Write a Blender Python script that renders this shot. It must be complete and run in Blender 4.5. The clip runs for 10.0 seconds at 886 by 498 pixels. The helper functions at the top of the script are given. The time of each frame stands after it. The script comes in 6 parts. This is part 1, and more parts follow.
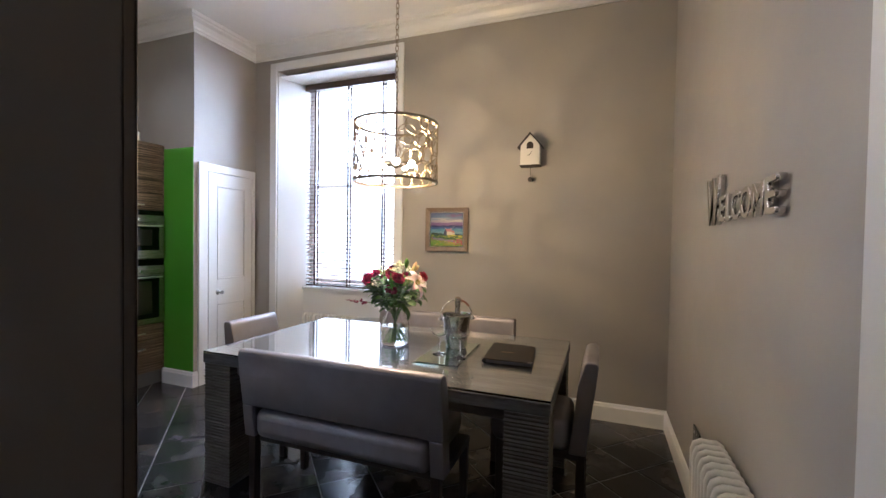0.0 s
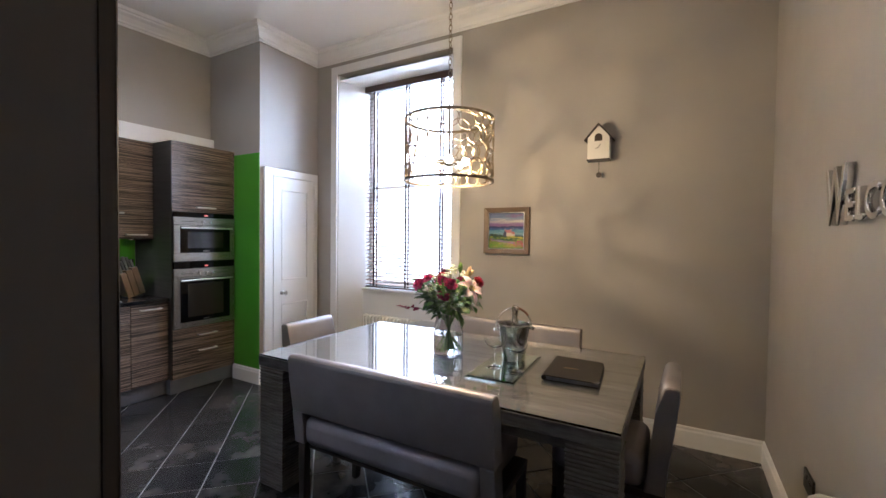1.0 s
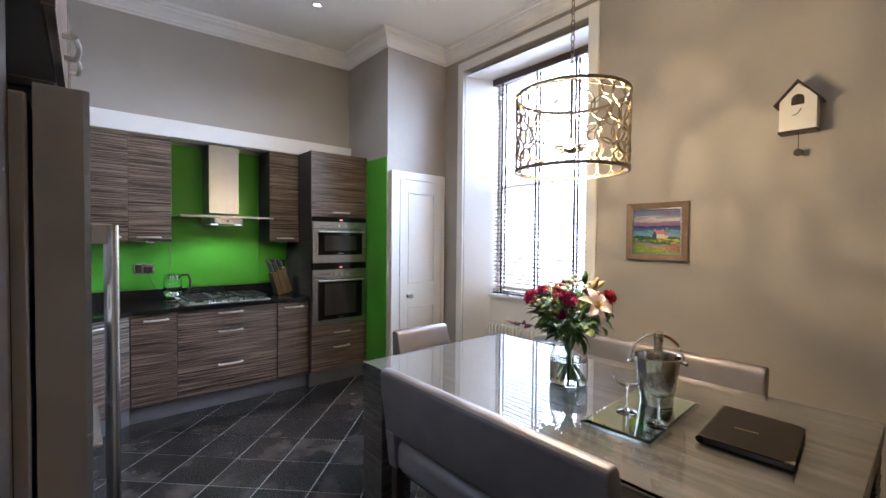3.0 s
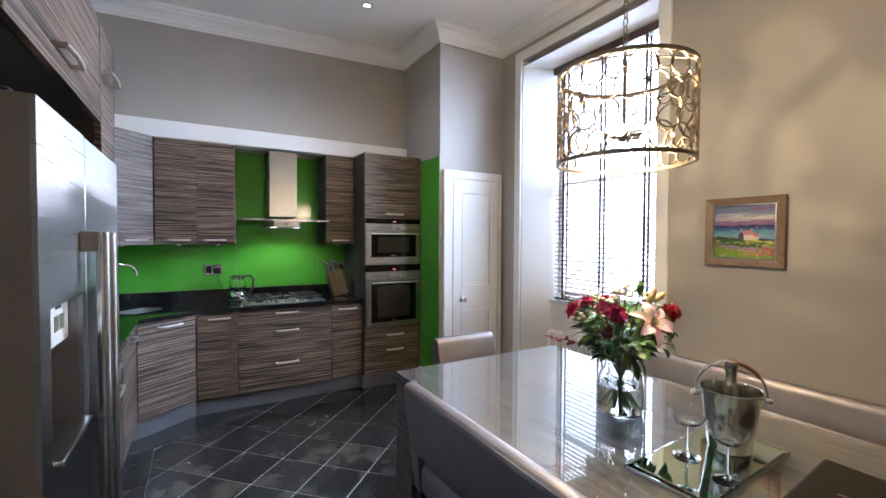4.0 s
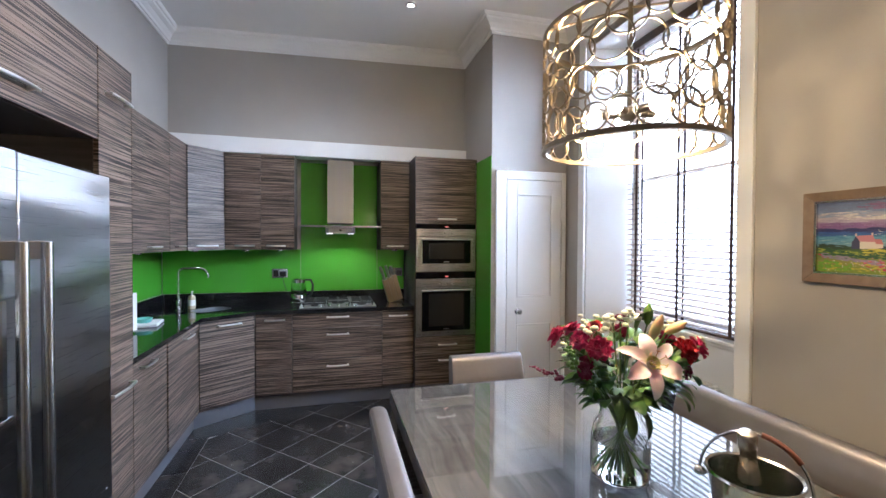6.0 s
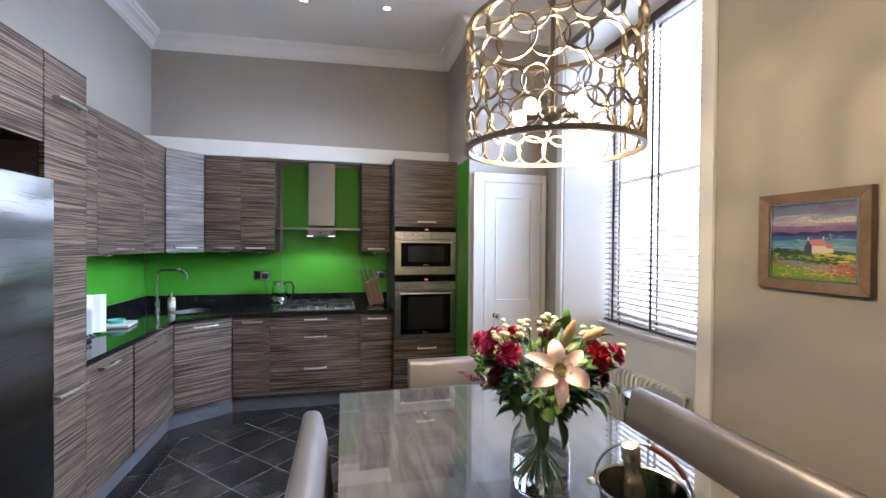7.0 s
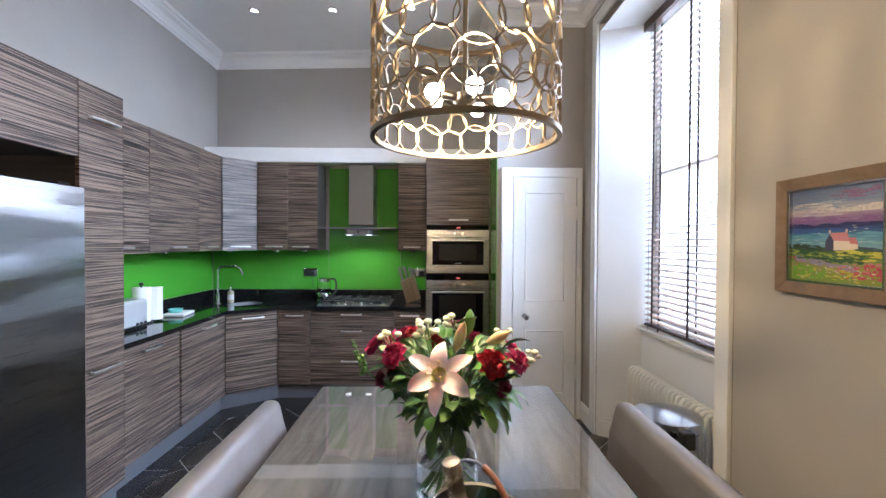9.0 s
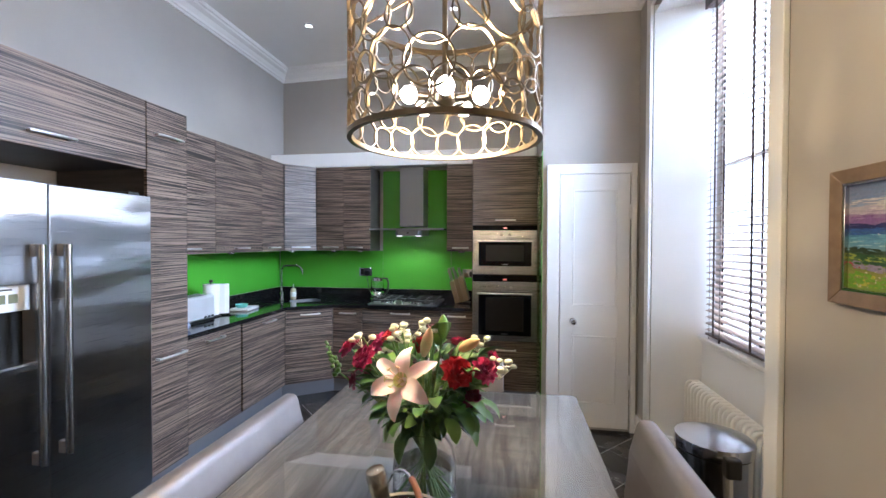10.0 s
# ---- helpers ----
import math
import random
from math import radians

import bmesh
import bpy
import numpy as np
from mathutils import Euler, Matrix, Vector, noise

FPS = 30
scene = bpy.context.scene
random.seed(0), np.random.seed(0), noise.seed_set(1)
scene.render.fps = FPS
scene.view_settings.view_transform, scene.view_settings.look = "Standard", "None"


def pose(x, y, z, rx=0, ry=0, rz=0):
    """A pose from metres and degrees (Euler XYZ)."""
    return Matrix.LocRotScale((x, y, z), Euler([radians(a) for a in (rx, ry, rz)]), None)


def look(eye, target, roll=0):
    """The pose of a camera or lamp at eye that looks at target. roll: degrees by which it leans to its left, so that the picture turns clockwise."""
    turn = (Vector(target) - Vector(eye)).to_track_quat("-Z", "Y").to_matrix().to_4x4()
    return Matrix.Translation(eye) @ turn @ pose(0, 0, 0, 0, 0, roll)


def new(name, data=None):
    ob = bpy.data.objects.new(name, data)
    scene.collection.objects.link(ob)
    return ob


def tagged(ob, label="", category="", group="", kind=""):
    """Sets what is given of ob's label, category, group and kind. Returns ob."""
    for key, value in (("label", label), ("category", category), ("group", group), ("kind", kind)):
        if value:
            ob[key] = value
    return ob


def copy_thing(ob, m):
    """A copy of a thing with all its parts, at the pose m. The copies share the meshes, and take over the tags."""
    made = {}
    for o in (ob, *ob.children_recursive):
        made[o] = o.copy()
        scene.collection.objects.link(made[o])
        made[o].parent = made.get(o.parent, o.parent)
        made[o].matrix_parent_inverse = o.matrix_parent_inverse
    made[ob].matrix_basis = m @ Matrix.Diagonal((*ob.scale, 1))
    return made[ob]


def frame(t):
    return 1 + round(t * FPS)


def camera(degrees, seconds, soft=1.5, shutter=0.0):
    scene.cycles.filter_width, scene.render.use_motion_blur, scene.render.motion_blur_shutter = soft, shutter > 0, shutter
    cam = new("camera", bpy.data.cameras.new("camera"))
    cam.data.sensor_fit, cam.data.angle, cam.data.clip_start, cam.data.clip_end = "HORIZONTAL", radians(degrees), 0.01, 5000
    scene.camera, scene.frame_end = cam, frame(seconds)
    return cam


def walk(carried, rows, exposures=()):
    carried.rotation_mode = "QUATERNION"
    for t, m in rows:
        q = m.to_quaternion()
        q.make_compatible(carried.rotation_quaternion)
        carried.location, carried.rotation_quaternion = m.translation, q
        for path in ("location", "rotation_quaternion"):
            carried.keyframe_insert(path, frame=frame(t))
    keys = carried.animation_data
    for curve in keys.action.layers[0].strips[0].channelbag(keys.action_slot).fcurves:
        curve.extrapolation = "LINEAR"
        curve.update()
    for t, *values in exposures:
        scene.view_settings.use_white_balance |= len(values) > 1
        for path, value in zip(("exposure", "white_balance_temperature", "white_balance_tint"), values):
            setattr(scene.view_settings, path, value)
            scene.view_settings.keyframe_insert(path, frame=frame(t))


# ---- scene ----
cam = camera(93.0, 10.0)
PATH = [
    (0, (0.296, -0.138, 1.458), (-0.409, 1.733, 1.413), 0.9),
    (0.5, (0.278, -0.052, 1.47), (-0.554, 1.766, 1.421), 0.8),
    (1, (0.281, 0.049, 1.479), (-0.703, 1.789, 1.427), 0.7),
    (1.5, (0.282, 0.149, 1.48), (-0.845, 1.801, 1.431), 0.7),
    (2, (0.252, 0.243, 1.481), (-1.017, 1.788, 1.43), 0.6),
    (2.5, (0.236, 0.349, 1.48), (-1.164, 1.777, 1.431), 0.6),
    (4, (0.201, 0.76, 1.504), (-1.529, 1.763, 1.452), 0.3),
    (4.5, (0.198, 0.923, 1.505), (-1.613, 1.771, 1.455), 0.3),
    (5, (0.199, 1.097, 1.506), (-1.674, 1.797, 1.463), 0.3),
    (6.5, (0.216, 1.528, 1.527), (-1.727, 2.002, 1.499), 0.4),
    (7, (0.255, 1.679, 1.524), (-1.69, 2.144, 1.503), 0.5),
    (7.5, (0.287, 1.835, 1.529), (-1.662, 2.283, 1.506), 0.4),
    (8, (0.302, 1.968, 1.526), (-1.664, 2.331, 1.504), 0.4),
    (8.5, (0.299, 2.096, 1.512), (-1.689, 2.308, 1.488), 0.3),
    (9, (0.275, 2.237, 1.517), (-1.725, 2.279, 1.49), 0.3),
    (9.5, (0.257, 2.367, 1.529), (-1.739, 2.237, 1.498), 0.2),
    (10, (0.236, 2.517, 1.53), (-1.738, 2.199, 1.499), 0.2),
]
walk(cam, [(t, look(eye, target, roll)) for t, eye, target, roll in PATH], [(0.0, 0.13, 5400, 13.5), (2.5, 0.16, 5400, 12.5), (4.5, 0.17, 5330, 12), (7.0, 0.19, 5370, 12), (10.0, 0.21, 5290, 11.5)])

# ---- light ----
world = bpy.data.worlds.new("sky")
scene.world = world
world.use_nodes = True
wn = world.node_tree.nodes
sky = wn.new("ShaderNodeTexSky")
sky.sky_type, sky.sun_disc, sky.sun_elevation, sky.sun_rotation = "NISHITA", False, radians(35), radians(160)
world.node_tree.links.new(sky.outputs[0], wn["Background"].inputs[0])
wn["Background"].inputs[1].default_value = 0.1


def lamp(name, kind, m, watts, colour, **more):
    data = bpy.data.lights.new(name, kind)
    data.energy, data.color = watts, colour
    if kind == "AREA":
        data.shape, data.size, data.size_y = "RECTANGLE", more["size"], more["size_y"]
    if kind == "SPOT":
        data.spot_size, data.spot_blend, data.shadow_soft_size = radians(more["cone"]), 0.6, more["soft"]
    if kind == "POINT":
        data.shadow_soft_size = more["soft"]
    ob = new(name, data)
    ob.matrix_world = m
    return ob


# daylight in the window's opening
lamp("window_daylight", "AREA", look((-2.31, 4.75, 3.00), (-2.31, 3.75, 2.25)), 475, (0.77, 0.88, 1.0), size=1.7, size_y=2.2)
DOWNLIGHTS = [(-3.40, 0.68), (-3.37, 1.36), (-3.32, 2.03)]
for px, py in DOWNLIGHTS:
    lamp("downlight_beam", "SPOT", look((px, py, 3.487), (px, py, 0)), 11, (1.0, 0.95, 0.88), cone=125, soft=0.03)
PC = Vector((-0.972, 2.326))
for k in range(5):
    a = radians(10 + 72 * k)
    lamp("pendant_bulb", "POINT", pose(PC.x + 0.136 * math.cos(a), PC.y + 0.136 * math.sin(a), 1.945), 18.5, (1.0, 0.67, 0.31), soft=0.013)
for py in (1.37, 1.57):
    lamp("hood_beam", "SPOT", look((-4.12, py, 1.585), (-4.25, py, 0)), 5.5, (1.0, 0.95, 0.85), cone=130, soft=0.02)
CABINET_LIGHTS = [(-4.13, 0.60), (-4.13, 0.90), (-4.13, 2.01), (-2.5, 0.1), (-3.1, 0.1), (-3.93, 0.22)]
for px, py in CABINET_LIGHTS:
    lamp("cabinet_beam", "SPOT", look((px, py, 1.422), (px - 0.05, py - 0.05, 0)), 0.75, (1.0, 0.95, 0.85), cone=140, soft=0.02)


# ---- materials ----
def mat(name, base, rough=0.5, metal=0.0, **kw):
    m = bpy.data.materials.new(name)
    m.use_nodes = True
    b = m.node_tree.nodes["Principled BSDF"]
    b.inputs["Base Color"].default_value = (*base, 1)
    b.inputs["Roughness"].default_value = rough
    b.inputs["Metallic"].default_value = metal
    for k, v in kw.items():
        b.inputs[k.replace("_", " ")].default_value = v
    return m


class Nodes:
    """Short hand for one material's node tree."""

    def __init__(self, m):
        self.t = m.node_tree
        self.b = self.t.nodes["Principled BSDF"]

    def add(self, kind, **vals):
        n = self.t.nodes.new("ShaderNode" + kind)
        for k, v in vals.items():
            n.inputs[k.replace("_", " ")].default_value = v
        return n

    def link(self, a, b):
        self.t.links.new(a, b)

    def coords(self, scale=(1, 1, 1), turn=(0, 0, 0), space="Object"):
        c, mp = self.add("TexCoord"), self.add("Mapping", Scale=scale, Rotation=turn)
        self.link(c.outputs[space], mp.inputs[0])
        return mp.outputs[0]

    def noise(self, scale, detail=4, rough=0.6, vec=None):
        n = self.add("TexNoise", Scale=scale, Detail=detail, Roughness=rough)
        self.link(vec if vec is not None else self.coords(), n.inputs["Vector"])
        return n.outputs[0]

    def ramp(self, fac, stops):
        r = self.t.nodes.new("ShaderNodeValToRGB")
        while len(r.color_ramp.elements) < len(stops):
            r.color_ramp.elements.new(0.5)
        for e, (p, c) in zip(r.color_ramp.elements, stops):
            e.position, e.color = p, (*c, 1)
        self.link(fac, r.inputs[0])
        return r.outputs[0]

    def bump(self, fac, strength, dist=0.002):
        n = self.add("Bump", Strength=strength, Distance=dist)
        self.link(fac, n.inputs["Height"])
        self.link(n.outputs[0], self.b.inputs["Normal"])

    def mix(self, fac, a, b, how="MIX"):
        n = self.t.nodes.new("ShaderNodeMix")
        n.data_type, n.blend_type = "RGBA", how
        for s, v in ((n.inputs[0], fac), (n.inputs[6], a), (n.inputs[7], b)):
            if hasattr(v, "links"):
                self.link(v, s)
            else:
                s.default_value = v if isinstance(v, float) else (*v, 1)
        return n.outputs[2]

    def colour(self, out):
        self.link(out, self.b.inputs["Base Color"])

    def rough(self, fac, lo, hi):
        n = self.add("MapRange")
        n.inputs["To Min"].default_value, n.inputs["To Max"].default_value = lo, hi
        self.link(fac, n.inputs["Value"])
        self.link(n.outputs[0], self.b.inputs["Roughness"])


def painted(name, base, rough, vary=0.06, bump=0.15):
    m = mat(name, base, rough)
    n = Nodes(m)
    big, fine = n.noise(1.3, 3), n.noise(140, 3)
    n.colour(n.ramp(big, [(0.3, [c * (1 - vary) for c in base]), (0.7, [min(1, c * (1 + vary)) for c in base])]))
    n.bump(fine, bump, 0.001)
    n.rough(n.noise(6, 4), rough - 0.06, rough + 0.08)
    return m


M_WALL = painted("wall_paint", (0.375, 0.352, 0.325), 0.62)
M_CEIL = painted("ceiling_paint", (0.80, 0.80, 0.80), 0.7, 0.02)
M_WHITE = painted("white_gloss_paint", (0.80, 0.80, 0.80), 0.32, 0.03, 0.08)
M_CREAM = painted("cream_enamel", (0.78, 0.76, 0.70), 0.30, 0.03, 0.05)
M_PLASTIC = mat("white_plastic", (0.8, 0.8, 0.8), 0.35)


def zebrano(name, dark, mid, light):
    m = mat(name, mid, 0.42, Coat_Weight=0.04, Coat_Roughness=0.45)
    n = Nodes(m)
    info = n.add("ObjectInfo")
    shift = n.add("VectorMath")
    shift.operation = "MULTIPLY_ADD"
    n.link(info.outputs["Random"], shift.inputs[0])
    shift.inputs[1].default_value = (3.1, 1.7, 0.9)
    c = n.add("TexCoord")
    n.link(c.outputs["Object"], shift.inputs[2])
    mp = n.add("Mapping", Scale=(1.9, 1.9, 225.0))
    n.link(shift.outputs[0], mp.inputs[0])
    streak = n.noise(1.0, 2.0, 0.5, mp.outputs[0])
    mp2 = n.add("Mapping", Scale=(1.6, 1.6, 60.0))
    n.link(shift.outputs[0], mp2.inputs[0])
    broad = n.noise(1.0, 2, 0.5, mp2.outputs[0])
    a = n.ramp(streak, [(0.445, dark), (0.50, mid), (0.565, light)])
    b = n.ramp(broad, [(0.3, (0.88, 0.87, 0.86)), (0.7, (1.08, 1.07, 1.07))])
    n.colour(n.mix(0.5, a, b, "MULTIPLY"))
    n.rough(streak, 0.42, 0.56)
    n.bump(streak, 0.25, 0.0006)
    return m


M_ZEB = zebrano("zebrano_veneer", (0.010, 0.006, 0.004), (0.082, 0.052, 0.036), (0.235, 0.174, 0.136))
M_DARKWOOD = mat("dark_wood", (0.03, 0.02, 0.016), 0.4)
n = Nodes(M_DARKWOOD)
g = n.noise(1.0, 5, 0.6, n.coords((60, 60, 3)))
n.colour(n.ramp(g, [(0.3, (0.014, 0.009, 0.007)), (0.7, (0.045, 0.028, 0.02))]))
n.bump(g, 0.3, 0.0006)
M_CARCASS = mat("dark_carcass_board", (0.05, 0.042, 0.04), 0.5)
n = Nodes(M_CARCASS)
g = n.noise(3, 5, 0.6, n.coords((1, 1, 14)))
n.colour(n.ramp(g, [(0.3, (0.036, 0.030, 0.028)), (0.7, (0.065, 0.055, 0.05))]))
M_PLINTH = mat("grey_plinth_board", (0.15, 0.16, 0.19), 0.4)
n = Nodes(M_PLINTH)
g = n.noise(2.5, 4)
n.colour(n.ramp(g, [(0.3, (0.095, 0.10, 0.118)), (0.7, (0.125, 0.13, 0.152))]))
M_GRANITE = mat("black_granite", (0.012, 0.012, 0.013), 0.08, Specular_IOR_Level=0.5)
n = Nodes(M_GRANITE)
g = n.noise(260, 2, 0.8)
n.colour(n.ramp(g, [(0.55, (0.008, 0.008, 0.009)), (0.72, (0.05, 0.05, 0.052))]))
M_GREEN = mat("green_back_painted_glass", (0.09, 0.35, 0.028), 0.10, Coat_Weight=0.25, Coat_Roughness=0.05)
n = Nodes(M_GREEN)
n.colour(n.ramp(n.noise(0.9, 2), [(0.3, (0.084, 0.33, 0.026)), (0.7, (0.096, 0.365, 0.031))]))


def steel(name, base, rough, along):
    m = mat(name, base, rough, 1.0)
    n = Nodes(m)
    g = n.noise(1.0, 4, 0.7, n.coords(along))
    n.rough(g, rough - 0.05, rough + 0.07)
    n.bump(g, 0.06, 0.0004)
    w = n.noise(2.2, 2, 0.5)
    n.colour(n.ramp(w, [(0.3, [c * 0.93 for c in base]), (0.7, base)]))
    return m


M_STEEL = steel("brushed_steel", (0.35, 0.355, 0.37), 0.33, (4, 4, 500))
M_FRIDGE = steel("fridge_steel", (0.37, 0.38, 0.41), 0.28, (3, 3, 500))
n = Nodes(M_FRIDGE)
n.b.inputs["Anisotropic"].default_value, n.b.inputs["Anisotropic Rotation"].default_value = 1.0, 0.0
tg = n.add("Tangent")
tg.direction_type, tg.axis = "RADIAL", "Z"
n.link(tg.outputs[0], n.b.inputs["Tangent"])
wob = n.noise(2.2, 0.6, 0.4, n.coords((0.9, 1.0, 2.6)))
bp = n.add("Bump", Strength=0.55, Distance=0.034)
n.link(wob, bp.inputs["Height"])
n.link(n.b.inputs["Normal"].links[0].from_socket, bp.inputs["Normal"])
n.link(bp.outputs[0], n.b.inputs["Normal"])
M_OVENSTEEL = steel("warm_brushed_steel", (0.40, 0.385, 0.365), 0.27, (4, 4, 500))
M_CHROME = mat("polished_chrome", (0.78, 0.78, 0.79), 0.08, 1.0)
M_SATIN = mat("satin_nickel", (0.58, 0.57, 0.56), 0.25, 1.0)
M_BAR = mat("satin_steel_bar", (0.80, 0.79, 0.77), 0.40, 1.0)
M_FRIDGESIDE = painted("taupe_steel_side", (0.31, 0.28, 0.26), 0.35, 0.05, 0.05)
M_BLACKGLASS = mat("black_glass", (0.004, 0.004, 0.005), 0.05, Specular_IOR_Level=0.25)
M_BLACK = mat("black_plastic", (0.012, 0.012, 0.012), 0.4)
M_IRON = mat("cast_iron", (0.02, 0.02, 0.02), 0.6)


def leather(name, base, sheen):
    m = mat(name, base, 0.38, 0.75, Specular_IOR_Level=0.6, Coat_Weight=sheen, Coat_Roughness=0.26)
    n = Nodes(m)
    v = n.add("TexVoronoi", Scale=420.0)
    n.link(n.coords(), v.inputs["Vector"])
    n.bump(v.outputs["Distance"], 0.16, 0.0007)
    big = n.noise(5, 4)
    n.colour(n.ramp(big, [(0.3, [c * 0.88 for c in base]), (0.7, [c * 1.1 for c in base])]))
    n.rough(n.noise(14, 3), 0.44, 0.55)
    return m


M_LEATHER = leather("taupe_metallic_leather", (0.295, 0.272, 0.282), 0.10)
M_TABLE = mat("grey_washed_oak", (0.24, 0.21, 0.175), 0.4)
n = Nodes(M_TABLE)
warp = n.add("TexNoise", Scale=3.0, Detail=3.0)
n.link(n.coords((0.7, 2.0, 1)), warp.inputs["Vector"])
bend = n.add("VectorMath")
bend.operation = "MULTIPLY_ADD"
n.link(warp.outputs["Color"], bend.inputs[0])
bend.inputs[1].default_value = (0.0, 2.6, 0.0)
n.link(n.coords((1.9, 24, 24)), bend.inputs[2])
g = n.noise(1.0, 6, 0.70, bend.outputs[0])
g2 = n.noise(2.6, 5, 0.62, n.coords((1, 1.5, 1)))
g3 = n.noise(11.0, 4, 0.6, n.coords((0.8, 1.6, 1)))
a = n.ramp(g, [(0.34, (0.026, 0.025, 0.025)), (0.48, (0.082, 0.080, 0.080)), (0.64, (0.165, 0.162, 0.161))])
a = n.mix(0.75, a, n.ramp(g2, [(0.3, (0.72, 0.71, 0.70)), (0.7, (1.14, 1.14, 1.14))]), "MULTIPLY")
n.colour(n.mix(0.5, a, n.ramp(g3, [(0.3, (0.70, 0.68, 0.66)), (0.65, (1.08, 1.08, 1.08))]), "MULTIPLY"))
n.bump(g, 0.2, 0.0006)
M_LEGWOOD = mat("grey_brown_rippled_oak", (0.16, 0.14, 0.12), 0.5)
n = Nodes(M_LEGWOOD)
g = n.noise(1.0, 5, 0.65, n.coords((8, 8, 60)))
n.colour(n.ramp(g, [(0.3, (0.05, 0.042, 0.036)), (0.7, (0.14, 0.124, 0.108))]))
n.bump(g, 0.3, 0.001)


def glass(name, tint=(1, 1, 1), rough=0.0, ior=1.48):
    return mat(name, tint, rough, 0.0, Transmission_Weight=1.0, IOR=ior)


M_GLASS = glass("clear_glass")
M_TABLEGLASS = glass("green_edged_glass", (0.982, 0.992, 0.988), 0.012)
M_WATER = glass("water", (0.96, 1.0, 0.98), 0.0, 1.33)
M_PANE = glass("window_pane", (1, 1, 1), 0.0, 1.05)
M_MIRROR = mat("mirror_silver", (0.9, 0.92, 0.91), 0.02, 1.0)
M_SLAT = mat("dark_brown_blind_slat", (0.06, 0.035, 0.025), 0.4)
n = Nodes(M_SLAT)
n.colour(n.ramp(n.noise(1.0, 4, 0.6, n.coords((4, 60, 60))), [(0.3, (0.17, 0.115, 0.085)), (0.7, (0.25, 0.175, 0.13))]))
M_VALANCE = mat("dark_brown_valance", (0.06, 0.035, 0.025), 0.45)
M_TAPE = mat("brown_blind_tape", (0.05, 0.03, 0.025), 0.8)
M_BRONZE = mat("champagne_bronze_metal", (0.27, 0.22, 0.155), 0.32, 1.0)
n = Nodes(M_BRONZE)
n.rough(n.noise(30, 4), 0.22, 0.42)


def glow(name, colour, strength):
    m = bpy.data.materials.new(name)
    m.use_nodes = True
    b = m.node_tree.nodes["Principled BSDF"]
    b.inputs["Base Color"].default_value = (0.8, 0.8, 0.8, 1)
    b.inputs["Emission Color"].default_value = (*colour, 1)
    b.inputs["Emission Strength"].default_value = strength
    return m


M_BULB = glow("lit_bulb_glass", (1.0, 0.86, 0.66), 45.0)
M_DOWN = glow("lit_downlight_lens", (1.0, 0.95, 0.88), 5.0)
M_UNDER = glow("lit_small_lens", (1.0, 0.95, 0.88), 2.5)
M_SKYCARD = glow("overcast_brightness", (0.88, 0.94, 1.0), 3.2)
M_LEDRED = glow("red_display", (1.0, 0.05, 0.03), 0.8)

M_TILE = mat("dark_slate_tile", (0.045, 0.046, 0.05), 0.35)
n = Nodes(M_TILE)
info = n.add("ObjectInfo")
sh = n.add("VectorMath")
sh.operation = "MULTIPLY_ADD"
n.link(info.outputs["Random"], sh.inputs[0])
sh.inputs[1].default_value = (17.0, 11.0, 5.0)
tc = n.add("TexCoord")
n.link(tc.outputs["Object"], sh.inputs[2])
cloud, grain = n.noise(4.6, 5, 0.55, sh.outputs[0]), n.noise(45, 4, 0.6, sh.outputs[0])
a = n.ramp(cloud, [(0.30, (0.014, 0.014, 0.016)), (0.50, (0.028, 0.027, 0.028)), (0.70, (0.074, 0.068, 0.064))])
tone = n.ramp(info.outputs["Random"], [(0.0, (0.75, 0.76, 0.8)), (1.0, (1.2, 1.14, 1.1))])
n.colour(n.mix(1.0, a, tone, "MULTIPLY"))
n.rough(cloud, 0.20, 0.30)
n.bump(n.mix(0.4, cloud, grain), 0.10, 0.002)
M_GROUT = painted("grey_grout", (0.25, 0.245, 0.24), 0.85, 0.1)


# ---- making meshes ----
ORIGIN = {}


def mesh_of(name, bm, material, at=(0, 0, 0)):
    bmesh.ops.recalc_face_normals(bm, faces=bm.faces[:])
    for e in bm.edges:
        if len(e.link_faces) == 2 and e.calc_face_angle() > radians(50):
            e.smooth = False
    if at != (0, 0, 0):
        bmesh.ops.translate(bm, vec=[-c for c in at], verts=bm.verts[:])
    me = bpy.data.meshes.new(name)
    bm.to_mesh(me)
    bm.free()
    me.materials.append(material)
    return me


def solid(name, bm, material, label="", category="", kind="structure", group=""):
    """A top-level thing of one mesh, given in world coordinates."""
    ob = new(name, mesh_of(name, bm, material))
    ORIGIN[ob.name] = (0, 0, 0)
    return tagged(ob, label, category, group, kind)


def thing(name, at, label, category, group="", kind=""):
    ob = new(name)
    ob.location, ob.empty_display_size = at, 0.05
    ORIGIN[ob.name] = tuple(at)
    return tagged(ob, label, category, group, kind)


def part(name, bm, material, parent, label=""):
    """A bmesh in world coordinates as one mesh under a thing or a part."""
    at = ORIGIN[parent.name]
    ob = new(name, mesh_of(name, bm, material, at))
    ob.parent = parent
    ORIGIN[ob.name] = at
    return tagged(ob, label)


def B():
    return bmesh.new()


def bevel(bm, geom_verts, w, seg=2):
    es = {e for v in geom_verts for e in v.link_edges}
    made = bmesh.ops.bevel(bm, geom=list(es), offset=w, offset_type="OFFSET", segments=seg, profile=0.5, affect="EDGES", clamp_overlap=True)
    for f in made["faces"]:
        f.smooth = True


